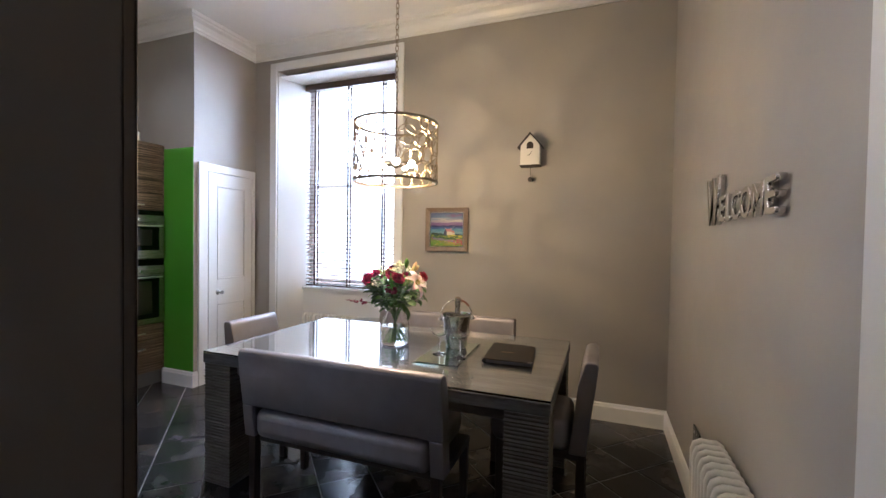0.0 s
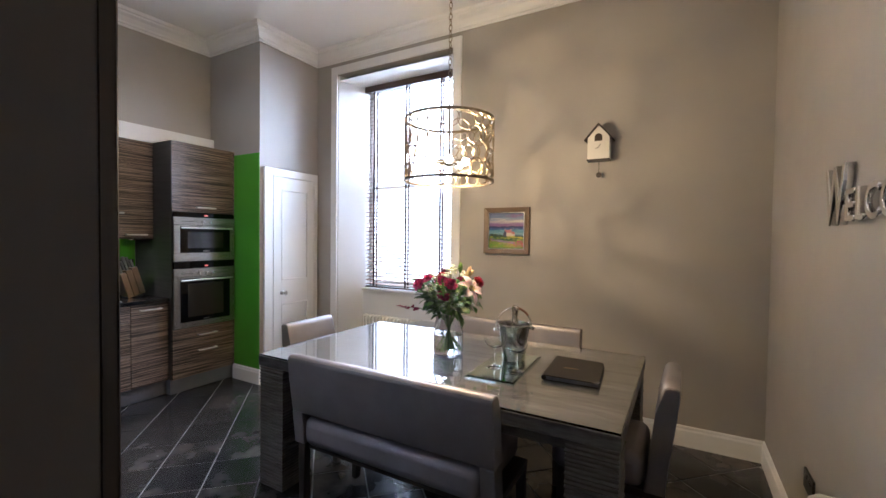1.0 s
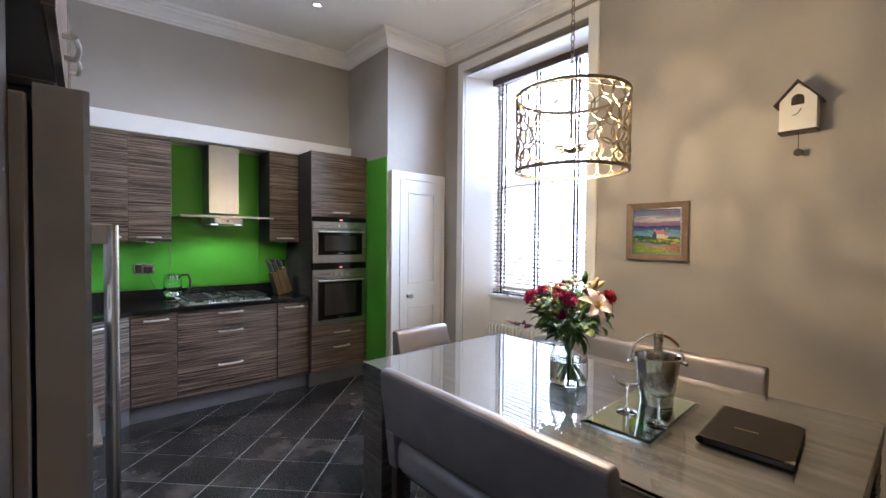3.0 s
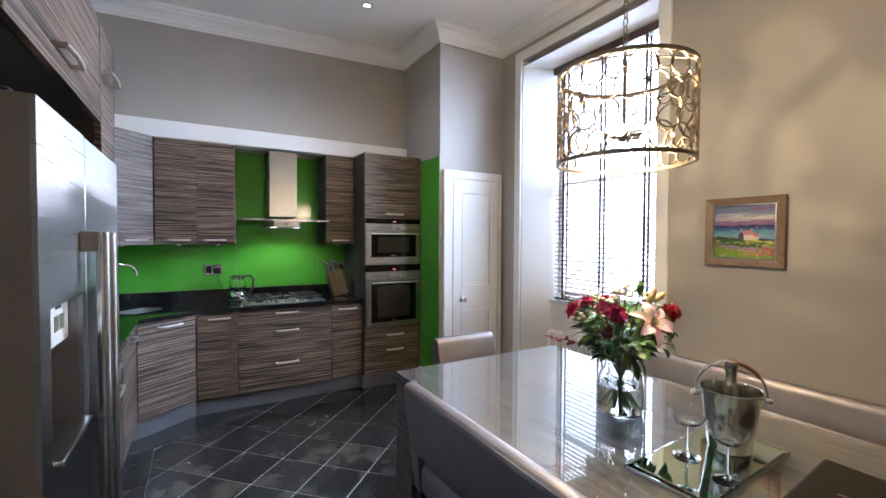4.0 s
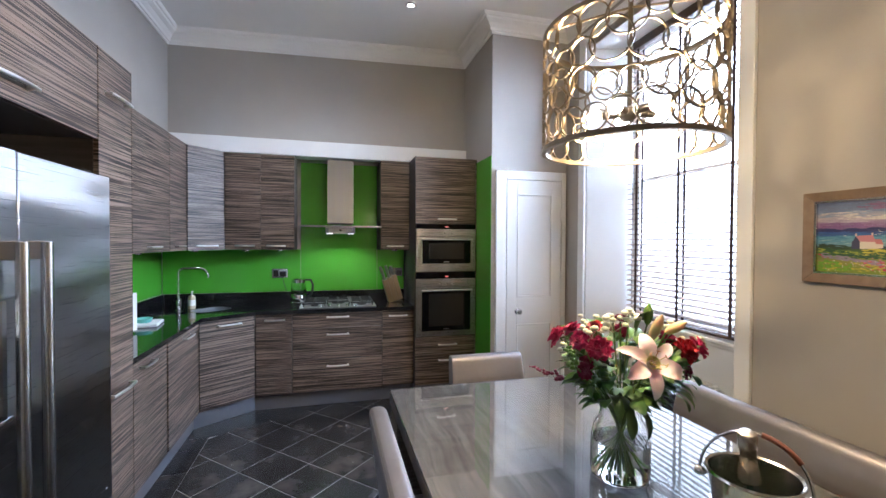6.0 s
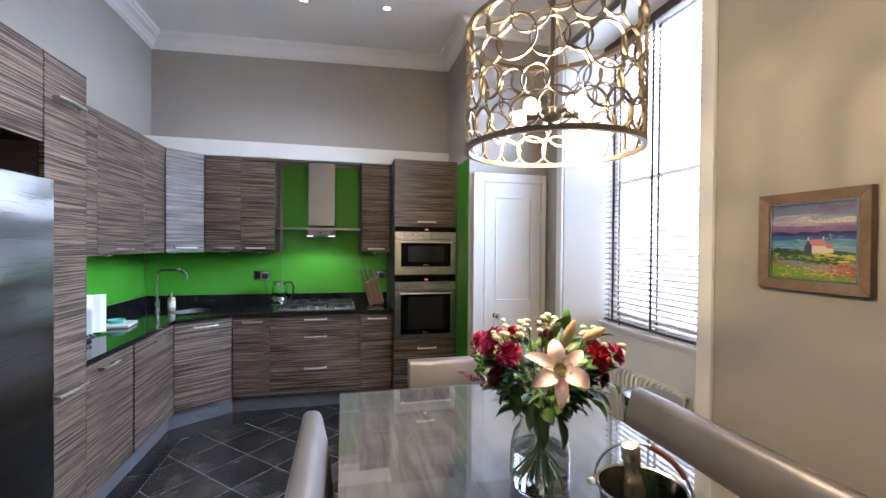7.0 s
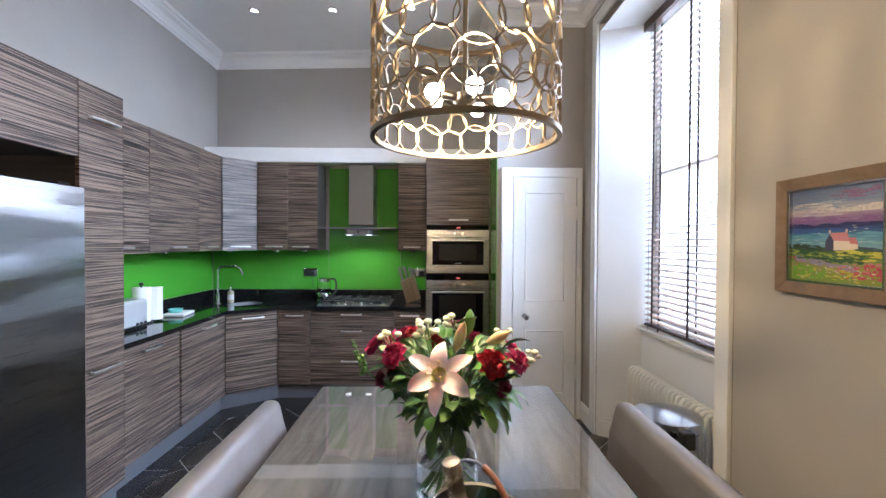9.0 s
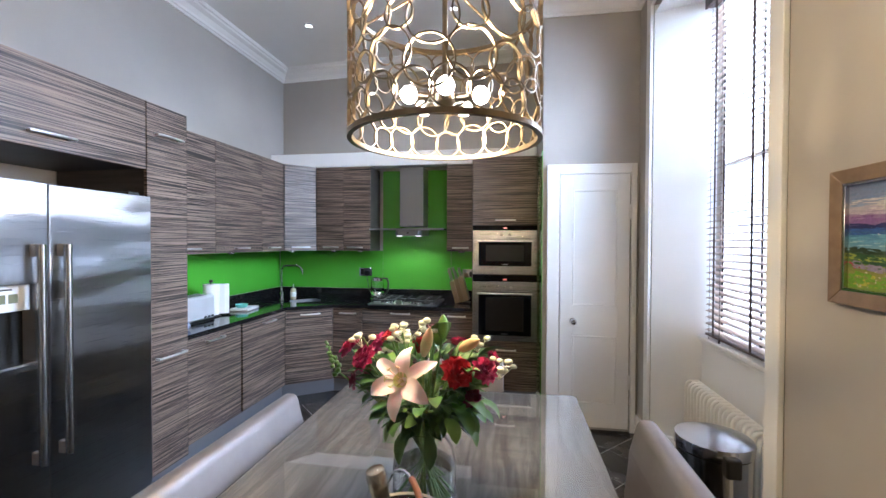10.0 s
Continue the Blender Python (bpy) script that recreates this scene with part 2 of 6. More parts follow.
def box(bm, x0, x1, y0, y1, z0, z1, r=0.0, seg=2, m=None):
    vs = bmesh.ops.create_cube(bm, size=1.0)["verts"]
    for v in vs:
        v.co = Vector((x0 + (x1 - x0) * (v.co.x + 0.5), y0 + (y1 - y0) * (v.co.y + 0.5), z0 + (z1 - z0) * (v.co.z + 0.5)))
        if m is not None:
            v.co = m @ v.co
    if r:
        bevel(bm, vs, r, seg)
    return bm


def prism(bm, plan, z0, z1, r=0.0, seg=2):
    lo = [bm.verts.new((x, y, z0)) for x, y in plan]
    hi = [bm.verts.new((x, y, z1)) for x, y in plan]
    bm.faces.new(lo)
    bm.faces.new(hi)
    k = len(plan)
    for i in range(k):
        bm.faces.new((lo[i], lo[(i + 1) % k], hi[(i + 1) % k], hi[i]))
    if r:
        bevel(bm, lo + hi, r, seg)
    return bm


def tube(bm, pts, r, sides=10, closed=False, cap=True):
    pts = [Vector(p) for p in pts]
    k = len(pts)
    radii = r if isinstance(r, (list, tuple)) else [r] * k
    rings, side = [], None
    for i, p in enumerate(pts):
        a, b = (pts[(i - 1) % k], pts[(i + 1) % k]) if closed else (pts[max(i - 1, 0)], pts[min(i + 1, k - 1)])
        d = (b - a).normalized()
        if side is None:
            side = d.orthogonal().normalized()
        side = (side - d * side.dot(d)).normalized()
        up = d.cross(side)
        rings.append([bm.verts.new(p + radii[i] * (math.cos(2 * math.pi * j / sides) * side + math.sin(2 * math.pi * j / sides) * up)) for j in range(sides)])
    for i in range(k if closed else k - 1):
        for j in range(sides):
            a, b = rings[i], rings[(i + 1) % k]
            bm.faces.new((a[j], a[(j + 1) % sides], b[(j + 1) % sides], b[j])).smooth = True
    if cap and not closed:
        bm.faces.new(rings[0])
        bm.faces.new(rings[-1])
    return bm


def lathe(bm, prof, at=(0, 0, 0), sides=32, close=False):
    """Turns a profile of (radius, height) about the upright axis through at."""
    cols = []
    for rr, z in prof:
        if rr < 1e-6:
            cols.append([bm.verts.new((at[0], at[1], at[2] + z))])
        else:
            cols.append([bm.verts.new((at[0] + rr * math.cos(2 * math.pi * j / sides), at[1] + rr * math.sin(2 * math.pi * j / sides), at[2] + z)) for j in range(sides)])
    pairs = list(zip(cols, cols[1:])) + ([(cols[-1], cols[0])] if close else [])
    for a, b in pairs:
        for j in range(sides):
            q = [a[j % len(a)], a[(j + 1) % sides % len(a)], b[(j + 1) % sides % len(b)], b[j % len(b)]]
            q = list(dict.fromkeys(q))
            if len(q) > 2:
                bm.faces.new(q).smooth = True
    return bm


def arc(c, r, a0, a1, n, plane="xz"):
    out = []
    for i in range(n + 1):
        t = radians(a0 + (a1 - a0) * i / n)
        u, v = r * math.cos(t), r * math.sin(t)
        out.append({"xz": (c[0] + u, c[1], c[2] + v), "yz": (c[0], c[1] + u, c[2] + v), "xy": (c[0] + u, c[1] + v, c[2])}[plane])
    return out


# ---- structure ----
XE, YN, XD, YC, XW, YS, TOP = 0.80, 3.53, -3.345, 2.776, -4.15, -0.12, 3.515
XB, YB = -4.40, -0.20            # walls behind the kitchen units
SOF = 2.335                      # top of the kitchen units
WIN = (-3.03, -1.595, -2.90, -1.745, 3.90, 3.25)  # opening at the room side, at the back, depth, head

bm = B()
wl, wr, bl, br, yb, head = WIN
prism(bm, [(XD - 0.3, YN), (wl, YN), (bl, yb), (bl, 4.02), (XD - 0.3, 4.02)], 0, TOP + 0.1)
prism(bm, [(wr, YN), (XE + 0.2, YN), (XE + 0.2, 4.02), (br, 4.02), (br, yb)], 0, TOP + 0.1)
v = [bm.verts.new(p) for p in ((wl, YN, head), (wr, YN, head), (br, yb, 3.20), (bl, yb, 3.20), (wl, YN, TOP + 0.1), (wr, YN, TOP + 0.1), (br, yb, TOP + 0.1), (bl, yb, TOP + 0.1))]
for q in ((0, 1, 2, 3), (4, 5, 6, 7), (0, 1, 5, 4), (1, 2, 6, 5), (2, 3, 7, 6), (3, 0, 4, 7)):
    bm.faces.new([v[i] for i in q])
box(bm, bl, br, yb, 4.02, 3.20, TOP + 0.1)
solid("wall_north", bm, M_WALL, "taupe grey painted wall with a deep window recess", "wall")
bm = B()
box(bm, bl - 0.02, br + 0.02, 3.83, 4.02, 0, 0.865)
solid("window_apron", bm, M_WHITE, "white painted panel below the window sill", "wall panel")
# painted linings of the splayed recess
for nm, (xa, xb) in (("window_lining_1", (wl, bl)), ("window_lining_2", (wr, br))):
    s = 1 if xa < -2.3 else -1
    bm = prism(B(), [(xa, YN + 0.002), (xa + s * 0.006, YN + 0.002), (xb + s * 0.006, yb), (xb, yb)], 0, 3.245)
    solid(nm, bm, M_WHITE, "white painted splayed window reveal", "window reveal")
bm = B()
box(bm, wl + 0.01, wr - 0.01, YN + 0.005, yb, 3.19, 3.196)
solid("window_lining_3", bm, M_WHITE, "white painted soffit of the window recess", "window reveal")

bm = B()
box(bm, XD - 0.3, XD, YC + 0.001, YN, 0, TOP + 0.1)
box(bm, XW - 0.4, XD - 0.3, YC + 0.001, YN + 0.3, 0, TOP + 0.1)
solid("wall_chimney", bm, M_WALL, "taupe grey wall projection beside the ovens", "wall")
bm = B()
box(bm, XB - 0.15, XB, YB - 0.15, YC, 0, SOF + 0.15)
prism(bm, [(XB - 0.15, YB - 0.15), (-4.366, YB - 0.15), (XW, YC), (XB - 0.15, YC)], SOF + 0.15, TOP + 0.1)
solid("wall_west", bm, M_WALL, "taupe grey painted wall above the kitchen units", "wall")
bm = B()
box(bm, XB, -0.93, YB - 0.15, YB, 0, SOF + 0.02)
box(bm, -4.36, -0.46, YB - 0.15, YS, SOF + 0.02, TOP + 0.1)
box(bm, -0.46, XE, YB - 0.15, YS, 2.15, TOP + 0.1)
solid("wall_south", bm, M_WALL, "taupe grey painted wall with a doorway", "wall")
bm = B()
box(bm, XE, XE + 0.2, -1.9, YN, 0, TOP + 0.1)
solid("wall_east", bm, M_WALL, "taupe grey painted wall with metal lettering", "wall")
# unseen walls, added to close the dark space behind the doorway
bm = B()
box(bm, -0.95, -0.80, -1.9, YB - 0.15, 0, TOP + 0.1)
box(bm, -0.80, XE, -1.9, -1.75, 0, TOP + 0.1)
solid("wall_unseen_closing", bm, M_WALL, "unseen taupe grey wall added to close the space behind the doorway", "wall")
bm = B()
box(bm, XB - 0.15, XE + 0.2, -1.9, 4.02, TOP, TOP + 0.12)
solid("ceiling", bm, M_CEIL, "plain white plaster ceiling", "ceiling")
bm = B()
box(bm, XB - 0.15, XE + 0.2, -1.9, 4.02, -0.12, -0.004)
FLOOR = solid("floor", bm, M_GROUT, "dark slate tiled floor laid diagonally with pale joints", "floor")


def run(name, path, prof, material, label, category):
    """A moulding: a profile of (out from the wall, height) carried along a plan path with the room on its left."""
    bm = B()
    pts = [Vector(p) for p in path]
    rows = []
    for i, p in enumerate(pts):
        d1 = (p - pts[i - 1]).normalized() if i else (pts[1] - p).normalized()
        d2 = (pts[i + 1] - p).normalized() if i < len(pts) - 1 else d1
        n1, n2 = Vector((-d1.y, d1.x)), Vector((-d2.y, d2.x))
        nn = (n1 + n2) / max(0.2, 1 + n1.dot(n2))
        rows.append([bm.verts.new((p.x + nn.x * o, p.y + nn.y * o, z)) for o, z in prof])
    for a, b in zip(rows, rows[1:]):
        for j in range(len(prof)):
            k = (j + 1) % len(prof)
            bm.faces.new((a[j], a[k], b[k], b[j]))
    bm.faces.new(rows[0])
    bm.faces.new(rows[-1])
    return solid(name, bm, material, label, category)


CORN = [(0, TOP - 0.135), (0.012, TOP - 0.135), (0.016, TOP - 0.118), (0.028, TOP - 0.114), (0.034, TOP - 0.095), (0.060, TOP - 0.062), (0.094, TOP - 0.044), (0.098, TOP - 0.03), (0.115, TOP - 0.026), (0.122, TOP - 0.006), (0.122, TOP + 0.001), (0, TOP + 0.001)]
e = 0.0015
run("cornice", [(XE - e, YS), (XE - e, YN - e), (XD + e, YN - e), (XD + e, YC - e), (XW + e, YC - e), (-4.36 + e, YS + e), (XE - e, YS + e)], CORN, M_WHITE, "white moulded plaster cornice", "cornice")
SKIRT = [(0, 0), (0.018, 0), (0.018, 0.115), (0.012, 0.128), (0.012, 0.138), (0.006, 0.148), (0, 0.148)]
run("baseboard", [(XE - e, 0.928), (XE - e, YN - e), (wr + 0.09, YN - e)], SKIRT, M_WHITE, "white moulded skirting board", "skirting board")
run("baseboard", [(wr - 0.005, YN + 0.02), (br - 0.01, 3.826), (bl + 0.01, 3.826), (wl + 0.005, YN + 0.02)], SKIRT, M_WHITE, "white skirting board inside the window recess", "skirting board")
run("baseboard", [(wl - 0.088, YN - e), (XD + e, YN - e)], SKIRT, M_WHITE, "white skirting board beside the window", "skirting board")
run("baseboard", [(XD + e, 2.812), (XD + e, YC - 0.006), (-3.74, YC - 0.006)], SKIRT, M_WHITE, "white skirting board below the green panel", "skirting board")
# boxed ledge along the top of the kitchen units
bm = B()
prism(bm, [(-4.355, YS + 0.003), (-4.085, YS + 0.003), (-4.085, YC - 0.003), (XW + 0.003, YC - 0.003)], SOF + 0.008, 2.492, 0.004)
solid("trim", bm, M_WHITE, "white boxed ledge above the wall cabinets", "ledge")
# window surround
for nm, (xa, xb, za, zb) in (("trim_1", (wl - 0.085, wl, 0, 3.335)), ("trim_2", (wr, wr + 0.088, 0, 3.335)), ("trim_3", (wl, wr, head, 3.335))):
    bm = B()
    box(bm, xa, xb, YN - 0.024, YN - 0.001, za, zb, 0.004)
    solid(nm, bm, M_WHITE, "white painted window architrave", "architrave")
# east doorway
for nm, (ya, yb2, za, zb) in (("trim_4", (0.81, 0.913, 0, 2.13)), ("trim_5", (0.01, 0.81, 2.03, 2.13))):
    bm = B()
    box(bm, XE - 0.03, XE - 0.001, ya, yb2, za, zb, 0.005)
    solid(nm, bm, M_WHITE, "white painted door architrave", "architrave")
bm = B()
box(bm, XE - 0.02, XE - 0.002, 0.02, 0.808, 0.005, 2.028, 0.003)
solid("door_2", bm, M_WHITE, "closed white painted door", "door")

# ---- cupboard door ----
D = thing("door_1", (XD, 3.16, 0), "closed white painted cupboard door with two panels", "door", kind="structure")
bm = B()
Y0, Y1, ZT = 2.915, 3.455, 2.085
for ya, yb2, za, zb in ((Y0, Y0 + 0.10, 0.03, ZT), (Y1 - 0.09, Y1, 0.03, ZT), (Y0 + 0.10, Y1 - 0.09, ZT - 0.125, ZT), (Y0 + 0.10, Y1 - 0.09, 0.775, 1.02), (Y0 + 0.10, Y1 - 0.09, 0.03, 0.22)):
    box(bm, XD + 0.002, XD + 0.030, ya, yb2, za, zb, 0.0015, 1)
part("door_leaf", bm, M_WHITE, D)
for za, zb in ((1.02, ZT - 0.125), (0.22, 0.775)):
    bm = B()
    box(bm, XD + 0.002, XD + 0.018, Y0 + 0.10, Y1 - 0.09, za, zb)
    part("panel", bm, M_WHITE, D)
    bm = B()
    a0, a1 = Y0 + 0.10, Y1 - 0.09
    for q in ((a0, a0 + 0.013, za, zb), (a1 - 0.013, a1, za, zb), (a0 + 0.013, a1 - 0.013, za, za + 0.013), (a0 + 0.013, a1 - 0.013, zb - 0.013, zb)):
        box(bm, XD + 0.018, XD + 0.034, *q, 0.004)
    part("panel_moulding", bm, M_WHITE, D)
bm = B()
lathe(bm, [(0, 0), (0.026, 0), (0.026, 0.006), (0.011, 0.010), (0.010, 0.030), (0.024, 0.038), (0.028, 0.052), (0.020, 0.064), (0, 0.066)], (0, 0, 0), 24)
bmesh.ops.transform(bm, matrix=Matrix.Translation((XD + 0.030, 3.02, 0.893)) @ Matrix.Rotation(radians(90), 4, "Y"), verts=bm.verts[:])
part("door_knob", bm, M_CHROME, D, "polished chrome knob")
for za in (0.35, 1.72):
    bm = B()
    box(bm, XD + 0.030, XD + 0.038, Y1 - 0.004, Y1 + 0.010, za, za + 0.12, 0.002)
    part("hinge", bm, M_WHITE, D)
for nm, q in (("trim_6", (2.812, Y0 - 0.004, 0, 2.17)), ("trim_7", (Y1 + 0.012, YN - 0.02, 0, 2.17)), ("trim_8", (Y0 - 0.004, Y1 + 0.012, ZT + 0.004, 2.17))):
    bm = B()
    box(bm, XD + 0.001, XD + 0.028, *q, 0.005)
    solid(nm, bm, M_WHITE, "white painted cupboard door frame", "architrave")

# ---- window and blind ----
W = thing("window_1", (-2.31, 3.93, 0.9), "tall white timber sash window, overexposed by daylight", "window", kind="structure")
bm = B()
for q in ((bl, bl + 0.06, 0.90, 3.2), (br - 0.06, br, 0.90, 3.2), (bl + 0.06, br - 0.06, 3.13, 3.2), (bl + 0.06, br - 0.06, 0.90, 0.99)):
    box(bm, q[0], q[1], 3.925, 3.975, q[2], q[3], 0.004)
part("window_frame", bm, M_WHITE, W)
bm = B()
box(bm, bl + 0.06, br - 0.06, 3.92, 3.98, 2.03, 2.062, 0.004)
part("meeting_rail", bm, M_WHITE, W)
for za, zb in ((0.99, 2.03), (2.062, 3.13)):
    bm = B()
    box(bm, bl + 0.06, br - 0.06, 3.948, 3.952, za, zb)
    p = part("pane", bm, M_PANE, W)
    p.visible_shadow = False
bm = B()
box(bm, bl - 0.015, br + 0.015, 3.795, 3.925, 0.868, 0.896, 0.008, 3)
box(bm, bl + 0.01, br - 0.01, 3.812, 3.829, 0.845, 0.868, 0.003)
part("window_sill", bm, M_WHITE, W)

BL = thing("venetian_blind", (-2.31, 3.86, 3.2), "dark brown wooden venetian blind lowered with open slats", "blind")
bx0, bx1, by = -2.885, -1.765, 3.858
bm = B()
box(bm, bx0 - 0.01, bx1 + 0.01, by - 0.045, by - 0.030, 3.118, 3.186, 0.003)
part("valance", bm, M_VALANCE, BL, "dark brown valance board")
bm = B()
box(bm, bx0, bx1, by - 0.025, by + 0.025, 3.12, 3.17, 0.003)
part("headrail", bm, M_VALANCE, BL)
bm = B()
box(bm, bx0, bx1, by - 0.024, by + 0.024, 0.906, 0.922, 0.004)
part("bottom_rail", bm, M_VALANCE, BL)
slat = None
NS = 50
for i in range(NS):
    z = 0.950 + i * (3.10 - 0.950) / NS
    if slat is None:
        bm = B()
        rowz = [(-0.024, -0.0012), (-0.012, 0.0012), (0.0, 0.002), (0.012, 0.0012), (0.024, -0.0012)]
        tilt = radians(16)
        sec = [(yy * math.cos(tilt) - zz * math.sin(tilt), yy * math.sin(tilt) + zz * math.cos(tilt)) for yy, zz in rowz]
        loop = sec + [(yy, zz - 0.0018) for yy, zz in reversed(sec)]
        ends = [[bm.verts.new((x, by + yy, 0.950 + zz)) for yy, zz in loop] for x in (bx0, bx1)]
        for j in range(len(loop)):
            k = (j + 1) % len(loop)
            bm.faces.new((ends[0][j], ends[0][k], ends[1][k], ends[1][j]))
        bm.faces.new(ends[0])
        bm.faces.new(ends[1])
        slat = part("slat", bm, M_SLAT, BL)
    else:
        o = slat.copy()
        scene.collection.objects.link(o)
        o.location = (0, 0, z - 0.950)
for x in (-2.765, -2.33, -1.90):
    for dy in (-0.027, 0.027):
        bm = B()
        box(bm, x - 0.012, x + 0.012, by + dy - 0.0006, by + dy + 0.0006, 0.92, 3.12)
        part("tape", bm, M_TAPE, BL, "brown woven ladder tape")
for k, x in enumerate((-2.80, -2.66)):
    bm = B()
    tube(bm, [(x, by - 0.036, 3.1), (x, by - 0.036, 0.90 + 0.02 * k)], 0.0015, 6)
    part("cord", bm, M_TAPE, BL)
    bm = lathe(B(), [(0, 0), (0.007, 0.003), (0.006, 0.03), (0.002, 0.04), (0, 0.04)], (x, by - 0.036, 0.862 + 0.02 * k), 10)
    part("cord_acorn", bm, M_DARKWOOD, BL)
bm = B()
box(bm, -7.5, 3.0, 6.0, 6.02, -2, 8)
solid("backdrop", bm, M_SKYCARD, "bright overcast distance outside the window", "sky")

# ---- kitchen units ----
FW = Matrix(((0, -1, 0, 0), (1, 0, 0, 0), (0, 0, 1, 0), (0, 0, 0, 1)))   # facing east: u runs north, depth runs west


def west(x, y):
    return Matrix.Translation((x, y, 0)) @ FW


def south(x, y):
    """Facing north: u runs west, depth runs south."""
    return Matrix.Translation((x, y, 0)) @ Matrix(((-1, 0, 0, 0), (0, -1, 0, 0), (0, 0, 1, 0), (0, 0, 0, 1)))


def bar_handle(m, u0, u1, z, parent, out=0.034):
    bm = B()
    steps = [i / 10 for i in range(11)]
    tube(bm, [m @ Vector((u0 + (u1 - u0) * k, -out + 0.008 * (2 * k - 1) ** 2, z)) for k in steps], 0.0072, 10)
    for u in (u0 + 0.004, u1 - 0.016):
        box(bm, u, u + 0.012, -out + 0.008, 0.0, z - 0.006, z + 0.006, 0, 1, m)
    return part("handle", bm, M_BAR, parent, "bowed satin steel bar handle")


def cabinet(name, m, w, depth, z0, z1, fronts, label, category, group="", shell=None, front_mat=None):
    """fronts: (part name, u0, u1, z0, z1, handle u0, u1, z or None)."""
    c = m @ Vector((w / 2, depth / 2, 0))
    T = thing(name, (c.x, c.y, z0), label, category, group)
    part("body", box(B(), 0.001, w - 0.001, 0.022, depth, z0, z1, 0, 1, m), shell or M_CARCASS, T)
    for nm, u0, u1, a, b, h in fronts:
        d = part(nm, box(B(), u0 + 0.0015, u1 - 0.0015, 0.0, 0.019, a + 0.0015, b - 0.0015, 0.0015, 1, m), front_mat or M_ZEB, T)
        if h:
            bar_handle(m, h[0], h[1], h[2], d)
    return T


XF, YF, WT = -3.80, 0.36, 0.90
ZLO, ZHI = 0.14, 0.865
base_group, wall_group = "base kitchen units", "wall kitchen units"
DW = 0.598
cabinet("base_unit", west(XF, 0.735), 0.307, DW, ZLO, ZHI, [("door", 0, 0.307, ZLO, ZHI, (0.08, 0.25, 0.815))], "narrow zebrano base unit with one door and bar handle", "kitchen unit", base_group)
cabinet("base_unit", west(XF, 1.044), 0.808, DW, ZLO, ZHI, [("drawer_front", 0, 0.808, 0.725, ZHI, (0.30, 0.50, 0.825)), ("drawer_front", 0, 0.808, 0.435, 0.725, (0.30, 0.50, 0.665)), ("drawer_front", 0, 0.808, ZLO, 0.435, (0.30, 0.50, 0.375))], "wide zebrano base unit with three drawers under the hob", "kitchen unit", base_group)
cabinet("base_unit", west(XF, 1.854), 0.303, DW, ZLO, ZHI, [("door", 0, 0.303, ZLO, ZHI, (0.06, 0.24, 0.815))], "narrow zebrano base unit beside the ovens", "kitchen unit", base_group)
cabinet("base_unit", south(-2.215, YF), 0.655, 0.558, ZLO, ZHI, [("door", 0.0, 0.645, ZLO, ZHI, (0.24, 0.42, 0.815))], "zebrano base unit with one wide door", "kitchen unit", base_group)
cabinet("base_unit", south(-2.878, YF), 0.655, 0.558, ZLO, ZHI, [("door", 0.004, 0.655, ZLO, ZHI, (0.28, 0.46, 0.815))], "zebrano base unit next to the sink corner", "kitchen unit", base_group)
# diagonal corner base unit
A, Z = Vector((-3.535, YF)), Vector((XF, 0.733))
du = (Z - A).normalized()
LD = (Z - A).length
inn = Vector((-du.y, du.x))
if inn.dot(Vector((-1, -1))) < 0:
    inn = -inn
mdiag = Matrix(((du.x, inn.x, 0, A.x), (du.y, inn.y, 0, A.y), (0, 0, 1, 0), (0, 0, 0, 1)))
T = thing("corner_base_unit", (-4.0, 0.2, ZLO), "diagonal zebrano corner base unit under the sink", "kitchen unit", base_group)
part("body", prism(B(), [(-3.54, YF - 0.03), (XF - 0.03, 0.728), (XB + 0.002, 0.728), (XB + 0.002, YB + 0.002), (-3.54, YB + 0.002)], ZLO, 0.66), M_CARCASS, T)
d = part("door", box(B(), 0.006, LD - 0.006, 0.0, 0.019, ZLO, ZHI, 0.0015, 1, mdiag), M_ZEB, T)
bar_handle(mdiag, 0.14, 0.33, 0.815, d)

# plinths
for q in (box(B(), XB + 0.01, XF - 0.045, 0.722, 2.157, 0.001, ZLO - 0.002), box(B(), -3.552, -2.215, YB + 0.01, YF - 0.045, 0.001, ZLO - 0.002), box(B(), -0.026, LD + 0.018, 0.04, 0.058, 0.001, ZLO - 0.002, 0, 1, mdiag)):
    solid("plinth", q, M_PLINTH, "grey plinth board below the kitchen units", "plinth", "", "plinth boards")

# worktop with upstands
SINKC, SINKU, SINKV = Vector((-3.985, 0.335)), Vector((-0.70, 0.71)), Vector((-0.71, -0.70))


def sink_loop(a, b):
    out = []
    for i in range(28):
        t = 2 * math.pi * i / 28
        c, q = math.cos(t), math.sin(t)
        k = 1 / (abs(c) ** 4 + abs(q) ** 4) ** 0.25
        p = SINKC + SINKU * (a * c * k) + SINKV * (b * q * k)
        out.append((p.x, p.y))
    return out


def holed(outer, inner, z0, z1):
    bm = B()
    rings = {}
    for z in (z0, z1):
        edges = []
        for key, loop in (("o", outer), ("i", inner)):
            vs = [bm.verts.new((x, y, z)) for x, y in loop]
            rings[key, z] = vs
            edges += [bm.edges.new((vs[i], vs[(i + 1) % len(vs)])) for i in range(len(vs))]
        bmesh.ops.triangle_fill(bm, use_beauty=True, use_dissolve=False, edges=edges)
    for key in "oi":
        a, b = rings[key, z0], rings[key, z1]
        for i in range(len(a)):
            bm.faces.new((a[i], a[(i + 1) % len(a)], b[(i + 1) % len(a)], b[i]))
    return bm


